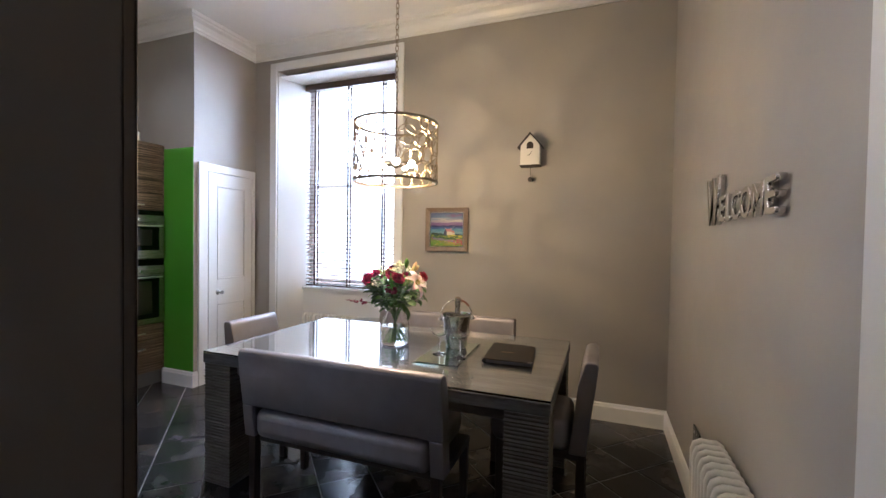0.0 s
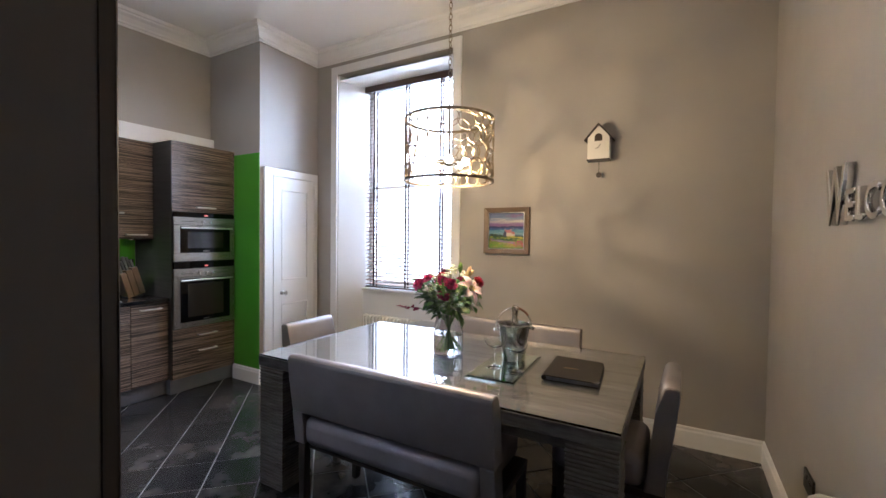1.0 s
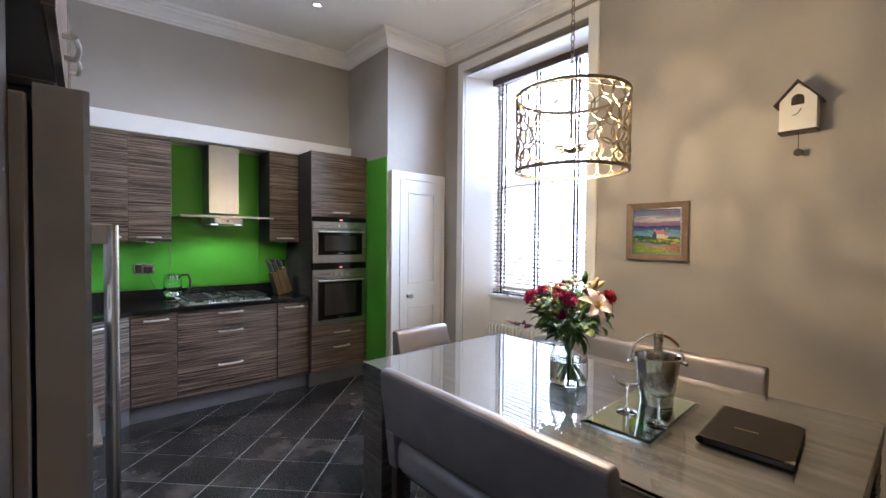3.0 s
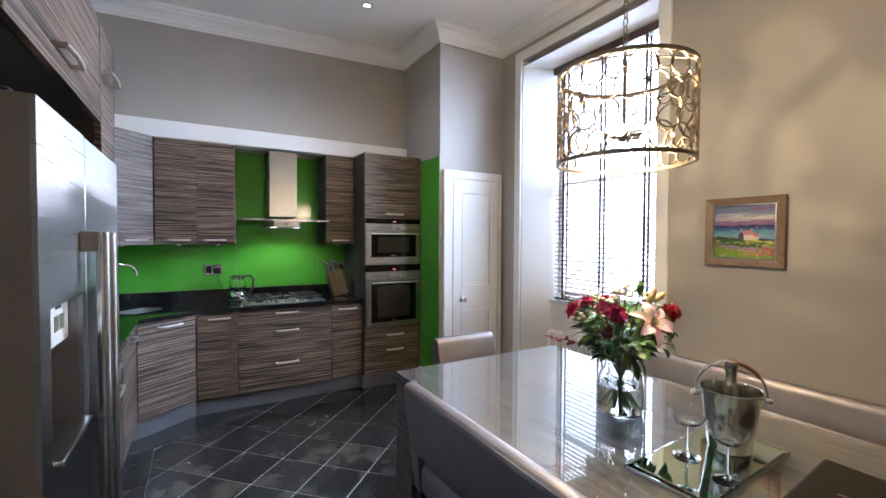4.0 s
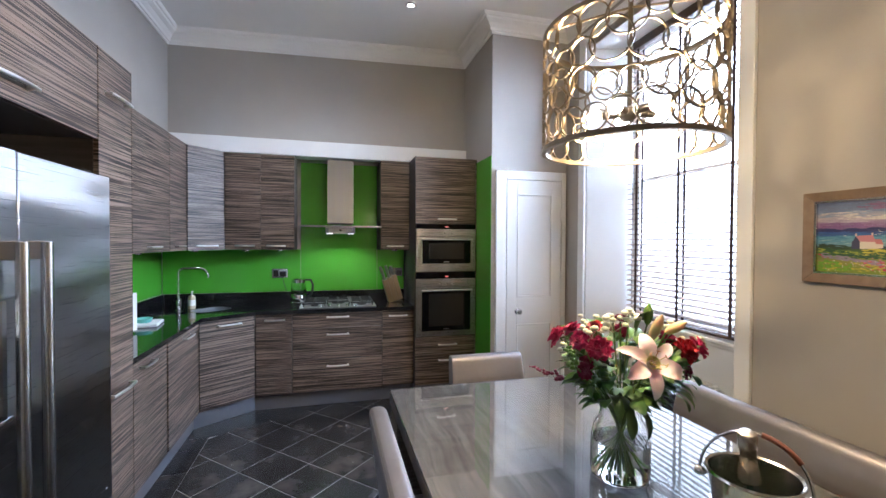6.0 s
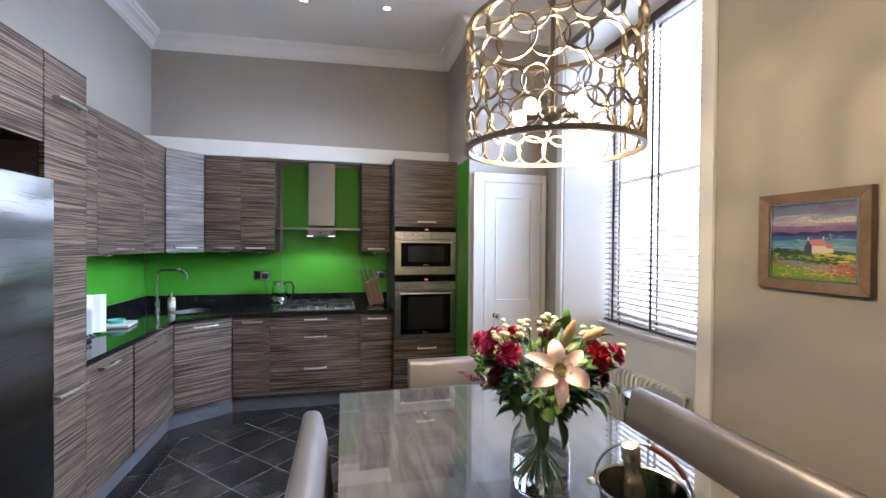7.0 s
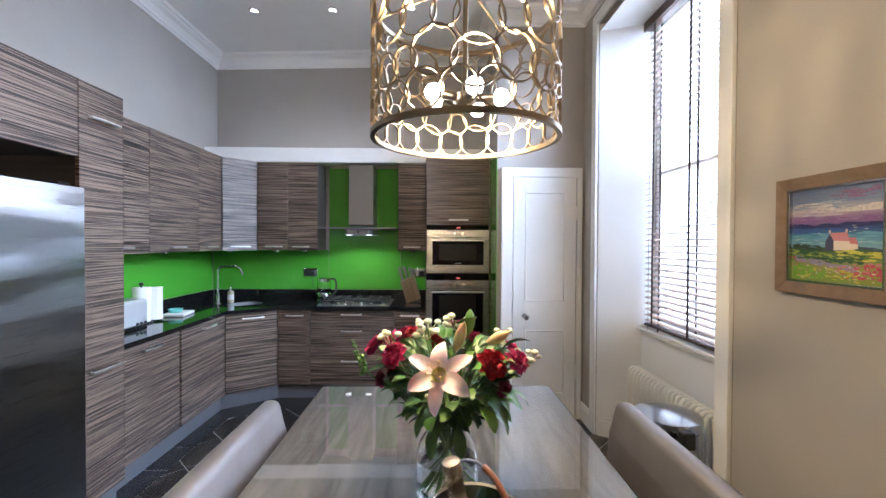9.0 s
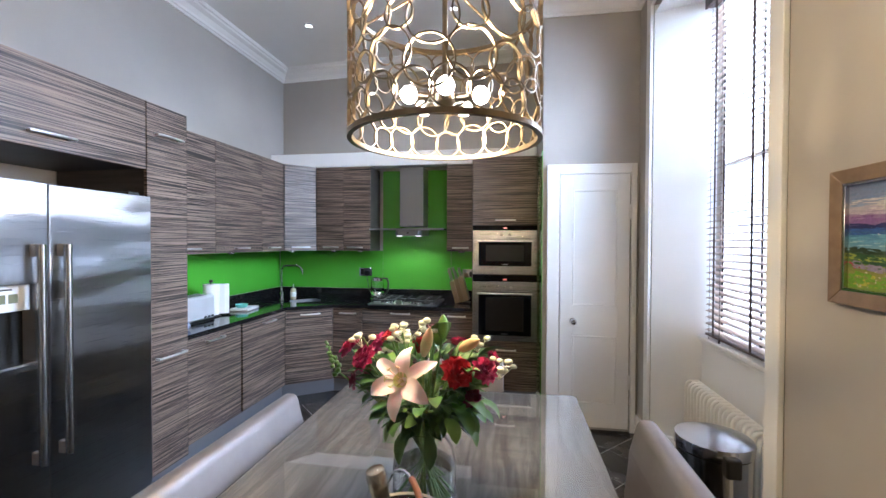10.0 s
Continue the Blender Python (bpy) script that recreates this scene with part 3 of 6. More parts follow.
bm = holed([(-2.214, YB + 0.002), (-2.214, YF + 0.022), (-3.527, YF + 0.022), (XF + 0.022, 0.742), (XF + 0.022, 2.156), (XB + 0.002, 2.156), (XB + 0.002, YB + 0.002)], sink_loop(0.155, 0.115), 0.868, WT)
T = thing("worktop", (-4.0, 0.2, 0.868), "polished black granite worktop with upstand", "worktop")
part("slab", bm, M_GRANITE, T)
part("upstand", box(B(), XB + 0.008, XB + 0.030, YB + 0.032, 2.156, WT + 0.001, WT + 0.10, 0.002), M_GRANITE, T)
part("upstand", box(B(), XB + 0.034, -2.214, YB + 0.008, YB + 0.030, WT + 0.001, WT + 0.10, 0.002), M_GRANITE, T)
# green glass splashbacks
for q in (box(B(), XB + 0.001, XB + 0.007, YB + 0.012, 1.075, WT + 0.102, 1.435), box(B(), XB + 0.001, XB + 0.007, 1.078, 1.862, WT + 0.102, SOF), box(B(), XB + 0.001, XB + 0.007, 1.865, 2.158, WT + 0.102, 1.435), box(B(), XB + 0.009, -2.216, YB + 0.001, YB + 0.007, WT + 0.102, 1.435)):
    solid("splashback", q, M_GREEN, "bright green back-painted glass splashback", "splashback", "", "green glass panels")
solid("splashback", box(B(), -3.742, XD - 0.002, YC - 0.005, YC - 0.0005, 0.151, 2.30), M_GREEN, "tall green glass panel beside the ovens", "splashback", "", "green glass panels")

# wall units
XWU, YWU, ZW0, ZW1 = -4.05, 0.20, 1.437, SOF
dw, ds = 0.343, 0.392
T = cabinet("wall_unit", west(XWU, 0.436), 0.608, dw, ZW0, ZW1, [("door", 0, 0.306, ZW0, ZW1, (0.09, 0.26, 1.475)), ("door", 0.306, 0.608, ZW0, ZW1, (0.36, 0.53, 1.475))], "zebrano wall unit with two doors beside the hood", "kitchen unit", wall_group, M_CARCASS)
cabinet("wall_unit", west(XWU, 1.864), 0.294, dw, ZW0, ZW1, [("door", 0, 0.294, ZW0, ZW1, (0.06, 0.23, 1.475))], "narrow zebrano wall unit beside the ovens", "kitchen unit", wall_group)
for x0, x1 in ((-2.215, -2.778), (-2.78, -3.41), (-3.412, -3.79)):
    w = x0 - x1
    cabinet("wall_unit", south(x0, YWU), w, ds, ZW0, ZW1, [("door", 0, w, ZW0, ZW1, (w / 2 - 0.09, w / 2 + 0.09, 1.475))], "zebrano wall unit with one door", "kitchen unit", wall_group)
A, Z = Vector((-3.806, YWU)), Vector((XWU, 0.434))
du = (Z - A).normalized()
LW = (Z - A).length
inn = Vector((-du.y, du.x))
if inn.dot(Vector((-1, -1))) < 0:
    inn = -inn
mdw = Matrix(((du.x, inn.x, 0, A.x), (du.y, inn.y, 0, A.y), (0, 0, 1, 0), (0, 0, 0, 1)))
T = thing("corner_wall_unit", (-4.2, 0.0, ZW0), "diagonal zebrano corner wall unit", "kitchen unit", wall_group)
part("body", prism(B(), [(-3.795, YWU - 0.03), (XWU - 0.03, 0.43), (XB + 0.01, 0.43), (XB + 0.01, YB + 0.01), (-3.795, YB + 0.01)], ZW0, ZW1), M_CARCASS, T)
d = part("door", box(B(), 0.006, LW - 0.006, 0.0, 0.019, ZW0, ZW1, 0.0015, 1, mdw), M_ZEB, T)
bar_handle(mdw, 0.07, 0.26, 1.475, d)
for x, y in CABINET_LIGHTS:
    T = thing("cabinet_light", (x, y, ZW0), "small lit round light under the wall units", "light", "under-cabinet lights")
    part("rim", lathe(B(), [(0.034, -0.001), (0.034, -0.012), (0.026, -0.014), (0.026, -0.008)], (x, y, ZW0), 20), M_SATIN, T)
    part("lens", lathe(B(), [(0.0255, -0.008), (0.0, -0.009)], (x, y, ZW0), 20), M_UNDER, T)

# oven tower
mt = west(-3.74, 2.16)
T = cabinet("oven_tower", mt, 0.612, 0.655, ZLO, SOF, [("door", 0, 0.600, 1.695, SOF, (0.215, 0.40, 1.74)), ("drawer_front", 0, 0.600, 0.435, 0.605, (0.225, 0.41, 0.525)), ("drawer_front", 0, 0.600, ZLO, 0.435, (0.225, 0.41, 0.375))], "tall zebrano oven tower with a cupboard and two drawers", "kitchen unit", "", M_CARCASS)
part("side_panel", box(B(), 0.602, 0.614, 0.0, 0.3, ZLO, SOF, 0.001, 1, mt), M_ZEB, T)
part("side_panel", box(B(), -0.0035, 0.0005, 0.0, 0.3, WT + 0.005, SOF, 0, 1, mt), M_CARCASS, T)
solid("plinth", box(B(), XB + 0.01, -3.78, 2.16, 2.77, 0.001, ZLO - 0.002), M_PLINTH, "grey plinth board below the oven tower", "plinth", "", "plinth boards")


def oven(z0, z1, label, compact, strip_h, panel_h, sill_h):
    T = thing("oven", (-3.73, 2.46, z0), label, "oven", "built-in ovens")
    m = west(-3.722, 2.162)
    part("casing", box(B(), 0.02, 0.575, 0.017, 0.5, z0 + 0.005, z1 - 0.005, 0, 1, m), M_BLACK, T)
    ztop = z1 - strip_h
    part("vent_strip", box(B(), 0.002, 0.596, 0.002, 0.016, ztop, z1, 0.002, 1, m), M_BLACKGLASS, T, "black glass strip with red display")
    pz = ztop - panel_h
    p = part("control_panel", box(B(), 0.002, 0.596, -0.003, 0.016, pz, ztop - 0.002, 0.003, 1, m), M_OVENSTEEL, T)
    for u in ((0.27, 0.345) if compact else (0.235, 0.30, 0.36)):
        bm = lathe(B(), [(0, 0), (0.013, 0), (0.012, 0.014), (0, 0.015)], (0, 0, 0), 18)
        bmesh.ops.transform(bm, matrix=m @ Matrix.Translation((u, -0.003, pz + 0.03)) @ Matrix.Rotation(radians(90), 4, "X"), verts=bm.verts[:])
        part("knob", bm, M_CHROME, p)
    bm = B()
    for k in range(5):
        box(bm, 0.07 + k * 0.022, 0.085 + k * 0.022, -0.0045, -0.003, pz + 0.028, pz + 0.033, 0, 1, m)
    part("marking", bm, M_BLACK, p)
    part("display", box(B(), 0.288, 0.320, 0.0, 0.0025, ztop + 0.014, ztop + 0.026, 0, 1, m), M_LEDRED, T, "lit red clock display")
    dz1 = pz - 0.004
    dr = part("door", box(B(), 0.002, 0.596, -0.003, 0.016, z0 + 0.002, dz1, 0.003, 1, m), M_OVENSTEEL, T)
    g0, g1 = z0 + sill_h, dz1 - 0.012
    part("glass", box(B(), 0.058, 0.545, -0.0055, -0.0032, g0, g1, 0.001, 1, m), M_BLACKGLASS, dr, "black glass oven window")
    part("inner_window", box(B(), 0.125, 0.475, -0.0065, -0.0056, g0 + 0.045, g1 - 0.05, 0, 1, m), mat("dim_oven_window", (0.022, 0.020, 0.018), 0.06, 0.0, Specular_IOR_Level=0.5), dr)
    bm = B()
    tube(bm, [m @ Vector((u, -0.038, dz1 - 0.025)) for u in (0.05, 0.2, 0.4, 0.552)], 0.0085, 12)
    for u in (0.075, 0.515):
        box(bm, u, u + 0.014, -0.031, -0.003, dz1 - 0.031, dz1 - 0.019, 0, 1, m)
    part("handle", bm, M_BAR, dr, "bright steel oven door handle")
    part("badge", box(B(), 0.27, 0.33, -0.0068, -0.0057, g0 + 0.012, g0 + 0.019, 0, 1, m), M_OVENSTEEL, dr)
    return T


oven(1.232, 1.690, "compact stainless steel oven with black glass door", True, 0.044, 0.072, 0.079)
oven(0.610, 1.228, "stainless steel built-in oven with black glass door", False, 0.062, 0.080, 0.052)

# cooker hood
H = thing("cooker_hood", (-4.2, 1.47, 1.6), "stainless steel chimney cooker hood with glass canopy", "cooker hood")
part("chimney", box(B(), XB + 0.01, -4.13, 1.345, 1.60, 1.70, SOF - 0.003, 0.003), M_STEEL, H)
part("motor_box", prism(B(), [(XB + 0.01, 1.33), (-4.02, 1.33), (-3.98, 1.36), (-3.98, 1.58), (-4.02, 1.61), (XB + 0.01, 1.61)], 1.60, 1.655, 0.004), M_STEEL, H)
part("canopy", box(B(), XB + 0.01, -3.905, 1.085, 1.855, 1.657, 1.668, 0.003), M_TABLEGLASS, H, "clear glass canopy")
part("canopy_trim", box(B(), -3.904, -3.896, 1.085, 1.855, 1.654, 1.671, 0.002), M_STEEL, H)
for y in (1.37, 1.57):
    part("lens", lathe(B(), [(0.0, 0), (0.028, 0.0), (0.030, 0.006), (0.0, 0.006)], (-4.03, y, 1.593), 18), M_UNDER, H, "lit round hood lamp")
part("button", box(B(), -3.981, -3.977, 1.46, 1.48, 1.62, 1.635), M_BLACK, H)

# hob
H = thing("gas_hob", (-4.07, 1.45, WT), "stainless steel gas hob with five cast-iron burners", "hob")
part("tray", box(B(), -4.32, -3.81, 1.10, 1.80, WT + 0.001, WT + 0.012, 0.005), steel("hob_steel", (0.42, 0.42, 0.42), 0.30, (4, 500, 4)), H)
for i, (x, y, r) in enumerate(((-4.2, 1.23, 0.045), (-3.94, 1.23, 0.035), (-4.07, 1.45, 0.06), (-4.2, 1.67, 0.035), (-3.94, 1.67, 0.045))):
    part("burner", lathe(B(), [(0, 0.028), (r * 0.8, 0.028), (r * 0.85, 0.022), (r, 0.020), (r, 0.012), (r * 1.1, 0.011)], (x, y, WT), 24), M_IRON, H)
for y in (1.23, 1.45, 1.67):
    bm = B()
    for dx in (-0.09, 0.09) if y == 1.45 else (-0.2, -0.06, 0.06, 0.2):
        box(bm, -4.07 + dx - 0.007, -4.07 + dx + 0.007, y - 0.1, y + 0.1, WT + 0.032, WT + 0.048, 0.002, 1)
    for dy in (-0.1, 0, 0.1):
        box(bm, -4.27, -3.87, y + dy - 0.007, y + dy + 0.007, WT + 0.032, WT + 0.048, 0.002, 1)
    for dx in (-0.2, 0.2):
        for dy in (-0.095, 0.095):
            box(bm, -4.07 + dx - 0.005, -4.07 + dx + 0.005, y + dy - 0.005, y + dy + 0.005, WT + 0.012, WT + 0.036)
    part("pan_support", bm, M_IRON, H)
for k in range(5):
    part("knob", lathe(B(), [(0, 0.032), (0.014, 0.032), (0.017, 0.013), (0.017, 0.0121)], (-3.835, 1.29 + k * 0.08, WT), 16), M_CHROME, H)

# larder and fridge housing
YL = 0.43
mL = south(-1.905, YL)
cabinet("larder_unit", mL, 0.305, 0.62, 0.13, 2.345, [("door", 0, 0.305, 0.938, 2.345, (0.05, 0.25, 2.165)), ("door", 0, 0.305, 0.13, 0.938, (0.05, 0.27, 0.825))], "tall narrow zebrano larder unit beside the fridge", "kitchen unit", "", M_CARCASS)
cabinet("bridge_unit", south(-0.955, YL), 0.945, 0.62, 1.950, 2.345, [("door", 0, 0.945, 1.950, 2.345, (0.33, 0.53, 2.015))], "zebrano cupboard bridging over the fridge", "kitchen unit", "", M_CARCASS)
solid("plinth", box(B(), -2.21, -1.91, YB + 0.01, YL - 0.05, 0.001, 0.128), M_PLINTH, "grey plinth board below the larder", "plinth", "", "plinth boards")
EDGEX, EDGEY = -0.47, 0.362
T = cabinet("tall_unit", south(EDGEX, EDGEY), 0.452, 0.56, 0.02, 2.345, [("door", 0.012, 0.452, 0.13, 2.345, None)], "tall dark cupboard with its side towards the doorway", "kitchen unit", "", M_CARCASS, M_DARKWOOD)
part("end_panel", box(B(), 0.0, 0.010, 0.024, 0.56, 0.0, 2.345, 0.001, 1, south(EDGEX + 0.003, EDGEY)), painted("dark_taupe_panel", (0.068, 0.059, 0.053), 0.5), T, "dark taupe end panel")
part("edge_strip", box(B(), 0.002, 0.012, -0.002, 0.020, 0.02, 2.345, 0.003, 2, south(EDGEX + 0.001, EDGEY)), M_DARKWOOD, T, "dark wood edge lipping")
FR = thing("fridge_freezer", (-1.42, 0.1, 0), "large side-by-side stainless steel fridge freezer with ice dispenser", "fridge")
part("cabinet", box(B(), -1.875, -0.932, YB + 0.03, 0.388, 0.02, 1.765, 0.006), M_FRIDGESIDE, FR, "taupe side of the fridge cabinet")
split = -1.334
RX0, RX1, RZ0, RZ1 = -1.286, -1.0, 0.998, 1.346   # dispenser recess in one door


def door_slab(xa, xb, ya, yb2, recess, r, seg):
    if not recess:
        return box(B(), xa, xb, ya, yb2, 0.06, 1.785, r, seg)
    bm = B()
    rings = [[bm.verts.new((x, y, z)) for x, z in ((u0, w0), (u1, w0), (u1, w1), (u0, w1))]
             for y in (ya, yb2) for u0, u1, w0, w1 in ((xa, xb, 0.06, 1.785), (RX0, RX1, RZ0, RZ1))]
    for p, q in ((0, 1), (1, 3), (3, 2), (2, 0)):
        for k in range(4):
            n = (k + 1) % 4
            bm.faces.new((rings[p][k], rings[p][n], rings[q][n], rings[q][k]))
    bmesh.ops.recalc_face_normals(bm, faces=bm.faces[:])
    return bm


for xa, xb, recess in ((-1.876, split - 0.004, False), (split + 0.004, -0.930, True)):
    dr = part("door", door_slab(xa, xb, 0.396, 0.472, recess, 0.004, 2), M_FRIDGESIDE, FR, "steel-faced door with taupe sides")
    part("door_face", door_slab(xa, xb, 0.4722, 0.482, recess, 0.006, 3), M_FRIDGE, dr, "brushed steel door face")
    hx = -1.270 if recess else -1.379
    bm = B()
    tube(bm, [(hx, 0.530, 0.56 + 0.955 * i / 16) for i in range(17)], 0.016, 16)
    hd = part("handle", bm, M_SATIN, dr, "long round steel door handle")
    for z in (0.59, 1.490):
        part("bracket", box(B(), hx - 0.013, hx + 0.013, 0.4825, 0.530, z - 0.028, z + 0.028, 0.004), M_FRIDGESIDE, hd)
T = part("dispenser", box(B(), RX0 + 0.001, RX1 - 0.001, 0.398, 0.406, RZ0 + 0.001, RZ1 - 0.001), M_BLACK, FR, "recessed ice and water dispenser")
part("panel", box(B(), RX0 + 0.002, RX1 - 0.002, 0.4065, 0.452, 1.232, RZ1 - 0.002, 0.003), M_PLASTIC, T, "white dispenser control panel")
for x in (-1.235, -1.190):
    part("screen", box(B(), x, x + 0.034, 0.4522, 0.4535, 1.268, 1.306), mat("olive_display", (0.16, 0.17, 0.10), 0.3), T, "small olive display")
part("marking", box(B(), -1.215, -1.165, 0.4522, 0.4530, 1.322, 1.329), M_BLACK, T)
part("lever", box(B(), -1.16, -1.12, 0.4065, 0.420, 1.09, 1.20, 0.004), M_BLACK, T)
part("tray", box(B(), RX0 + 0.001, RX1 - 0.001, 0.4065, 0.500, RZ0 + 0.001, RZ0 + 0.013, 0.003), M_SATIN, T)
part("toe_grille", box(B(), -1.87, -0.936, 0.36, 0.392, 0.0, 0.055), M_BLACK, FR)
for x in (-1.82, -1.02):
    part("hinge_cap", box(B(), x - 0.035, x + 0.035, 0.33, 0.43, 1.7855, 1.808, 0.006), M_BLACK, FR)

# ---- dining table ----
TX0, TX1, TY0, TY1, TZ = -1.885, 0.112, 1.670, 2.835, 0.782
T = thing("dining_table", (-0.89, 2.25, 0), "large grey-washed oak dining table with rippled block legs", "table")
part("tabletop", box(B(), TX0, TX1, TY0, TY1, TZ - 0.070, TZ - 0.011, 0.004), M_TABLE, T)
part("apron", box(B(), TX0 + 0.06, TX1 - 0.06, TY0 + 0.06, TY1 - 0.06, TZ - 0.135, TZ - 0.0705), M_LEGWOOD, T)
LEG = 0.20
for xa in (TX0 + 0.004, TX1 - LEG - 0.004):
    for ya in (TY0 + 0.004, TY1 - LEG - 0.004):
        bm = B()
        NR, zt, rows = 40, TZ - 0.071, []
        for k in range(NR):
            o = random.uniform(-0.002, 0.002)
            for f, d in ((0.0, 0.007), (0.25, 0.003), (0.55, 0.001), (0.85, 0.004)):
                i = d + (o if 0 < f < 0.8 else 0)
                rows.append([bm.verts.new((xa + u, ya + w, zt * (k + f) / NR)) for u, w in ((i, i), (LEG - i, i), (LEG - i, LEG - i), (i, LEG - i))])
        for p, q in zip(rows, rows[1:]):
            for j in range(4):
                bm.faces.new((p[j], p[(j + 1) % 4], q[(j + 1) % 4], q[j])).smooth = True
        bm.faces.new(rows[0])
        bm.faces.new(rows[-1])
        part("leg", bm, M_LEGWOOD, T, "rippled horizontal-ribbed block leg")
GL = thing("glass_tabletop", (-0.89, 2.25, TZ - 0.01), "clear glass sheet covering the dining table", "table glass")
p = part("sheet", box(B(), TX0, TX1, TY0, TY1, TZ - 0.0105, TZ, 0.002), M_TABLEGLASS, GL)
p.visible_shadow = False


def upholstered(name, w, label, category, group, slot):
    """A seat w wide with its back plane on local y = 0 and its seat towards +y; origin on the floor."""
    T = thing(name, (0, 0, 0), label, category, group)
    h, th, seat_d, low = 0.866, 0.082, 0.46, 0.392

    def lean(z):
        return 0.055 * (h - z) / (h - low)

    bm = B()
    z0 = 0.565 if slot else low
    prof = [(lean(z0), z0), (lean(0.74), 0.74), (lean(h) + 0.001, h - 0.022), (0.008, h - 0.006), (0.024, h), (th - 0.034, h), (th - 0.018, h - 0.007), (th - 0.008, h - 0.024), (lean(0.74) + th, 0.74), (lean(z0) + th, z0)]
    ends = [[bm.verts.new((x, y, z)) for y, z in prof] for x in (-w / 2, w / 2)]
    k = len(prof)
    for j in range(k):
        bm.faces.new((ends[0][j], ends[0][(j + 1) % k], ends[1][(j + 1) % k], ends[1][j])).smooth = True
    for q in ends:
        bm.faces.new(q)
    bevel(bm, bm.verts[:], 0.012, 3)
    bk = part("backrest", bm, M_LEATHER, T)
    part("seam", tube(B(), [(-w / 2 + 0.012, 0.006, h - 0.012), (w / 2 - 0.012, 0.006, h - 0.012)], 0.002, 6), M_LEATHER, bk)
    if slot:
        for s in (-1, 1):
            bm = B()
            rows = [[bm.verts.new((s * (w / 2 - 0.034) + u, lean(z) + y, z)) for u, y in ((-0.034, 0), (0.034, 0), (0.034, th), (-0.034, th))] for z in (low, 0.566)]
            for j in range(4):
                bm.faces.new((rows[0][j], rows[0][(j + 1) % 4], rows[1][(j + 1) % 4], rows[1][j]))
            bm.faces.new(rows[0])
            bm.faces.new(rows[1])
            bevel(bm, bm.verts[:], 0.006, 2)
            part("back_post", bm, M_LEATHER, T)
    bm = box(B(), -w / 2 + (0.069 if slot else 0.004), w / 2 - (0.069 if slot else 0.004), 0.040 if slot else th + 0.05, th + seat_d, low - 0.002, 0.548, 0.0)
    bevel(bm, bm.verts[:], 0.05, 4)
    part("seat", bm, M_LEATHER, T)
    part("seat_frame", box(B(), -w / 2 + 0.02, w / 2 - 0.02, 0.09, th + seat_d - 0.03, low - 0.035, low + 0.004, 0.004), M_DARKWOOD, T)
    for sx in (-1, 1):
        for y in (0.062, th + seat_d - 0.07):
            bm = box(B(), sx * (w / 2 - 0.045) - 0.022, sx * (w / 2 - 0.045) + 0.022, y - 0.004, y + 0.04, 0.0, low + 0.003, 0.002, 1)
            for v in bm.verts:
                if v.co.z < 0.1:
                    v.co.x = sx * (w / 2 - 0.045) + (v.co.x - sx * (w / 2 - 0.045)) * 0.75
            part("leg", bm, M_DARKWOOD, T, "dark wood tapered leg")
    return T


BW = 1.143
b1 = upholstered("dining_bench", BW, "taupe leather upholstered dining bench with slotted back", "bench", "dining seats", True)
b1.matrix_basis = pose(-0.903, 1.530, 0)
b2 = copy_thing(b1, pose(-0.870, 3.062, 0, 0, 0, 180))
c1 = upholstered("dining_chair", 0.435, "taupe leather upholstered dining chair", "chair", "dining seats", False)
c1.matrix_basis = pose(-2.15, 2.265, 0, 0, 0, -90)
c2 = copy_thing(c1, pose(0.30, 2.25, 0, 0, 0, 90))

# ---- pendant ----
PR, PZ0, PZ1 = 0.276, 1.828, 2.198
P = thing("pendant_lamp", (PC.x, PC.y, PZ1), "champagne metal drum pendant of interlocking rings with lit bulbs", "pendant lamp")


def on_drum(theta, z, r):
    return Vector((PC.x + r * math.cos(theta), PC.y + r * math.sin(theta), z))


def drum_ring(theta, z, r, thick=0.0037, deep=0.010, seg=36):
    bm = B()
    rows = []
    for i in range(seg):
        a = 2 * math.pi * i / seg
        row = []
        for rr, dr in ((r - thick / 2, 0), (r + thick / 2, 0), (r + thick / 2, -deep), (r - thick / 2, -deep)):
            row.append(bm.verts.new(on_drum(theta + rr * math.cos(a) / PR, z + rr * math.sin(a), PR + dr)))
        rows.append(row)
    for i in range(seg):
        a, b = rows[i], rows[(i + 1) % seg]
        for j in range(4):
            bm.faces.new((a[j], a[(j + 1) % 4], b[(j + 1) % 4], b[j])).smooth = True
    return bm


rnd = random.Random(7)
close = 0.85
lo, hi = PZ0 + 0.006, PZ1 - 0.006
# four bands of overlapping rings: radii in turn, height of the band, wander up and down
for radii, height, wander in (((0.0395, 0.053, 0.040, 0.049, 0.044), None, 0.0), ((0.054, 0.040, 0.060, 0.046, 0.034), lo + 0.130, 0.022), ((0.060, 0.043, 0.054, 0.036, 0.062), lo + 0.225, 0.022), ((0.043, 0.052, 0.035, 0.047), None, 0.0)):
    sizes, along = [], 0.0
    while along < 2 * math.pi * PR - 0.05:
        sizes.append(radii[rnd.randrange(len(radii))] * rnd.uniform(0.94, 1.06))
        along += 2 * (close if height else 0.88) * sizes[-1]
    fitted, th = 2 * math.pi * PR / along, rnd.uniform(0, 6)
    for r in sizes:
        th += (close if height else 0.88) * r * fitted / PR
        z = height + rnd.uniform(-wander, wander) if height else lo + r if radii[0] < 0.04 else hi - r
        part("ring", drum_ring(th, z, r, 0.0038, 0.008), M_BRONZE, P)
        th += (close if height else 0.88) * r * fitted / PR
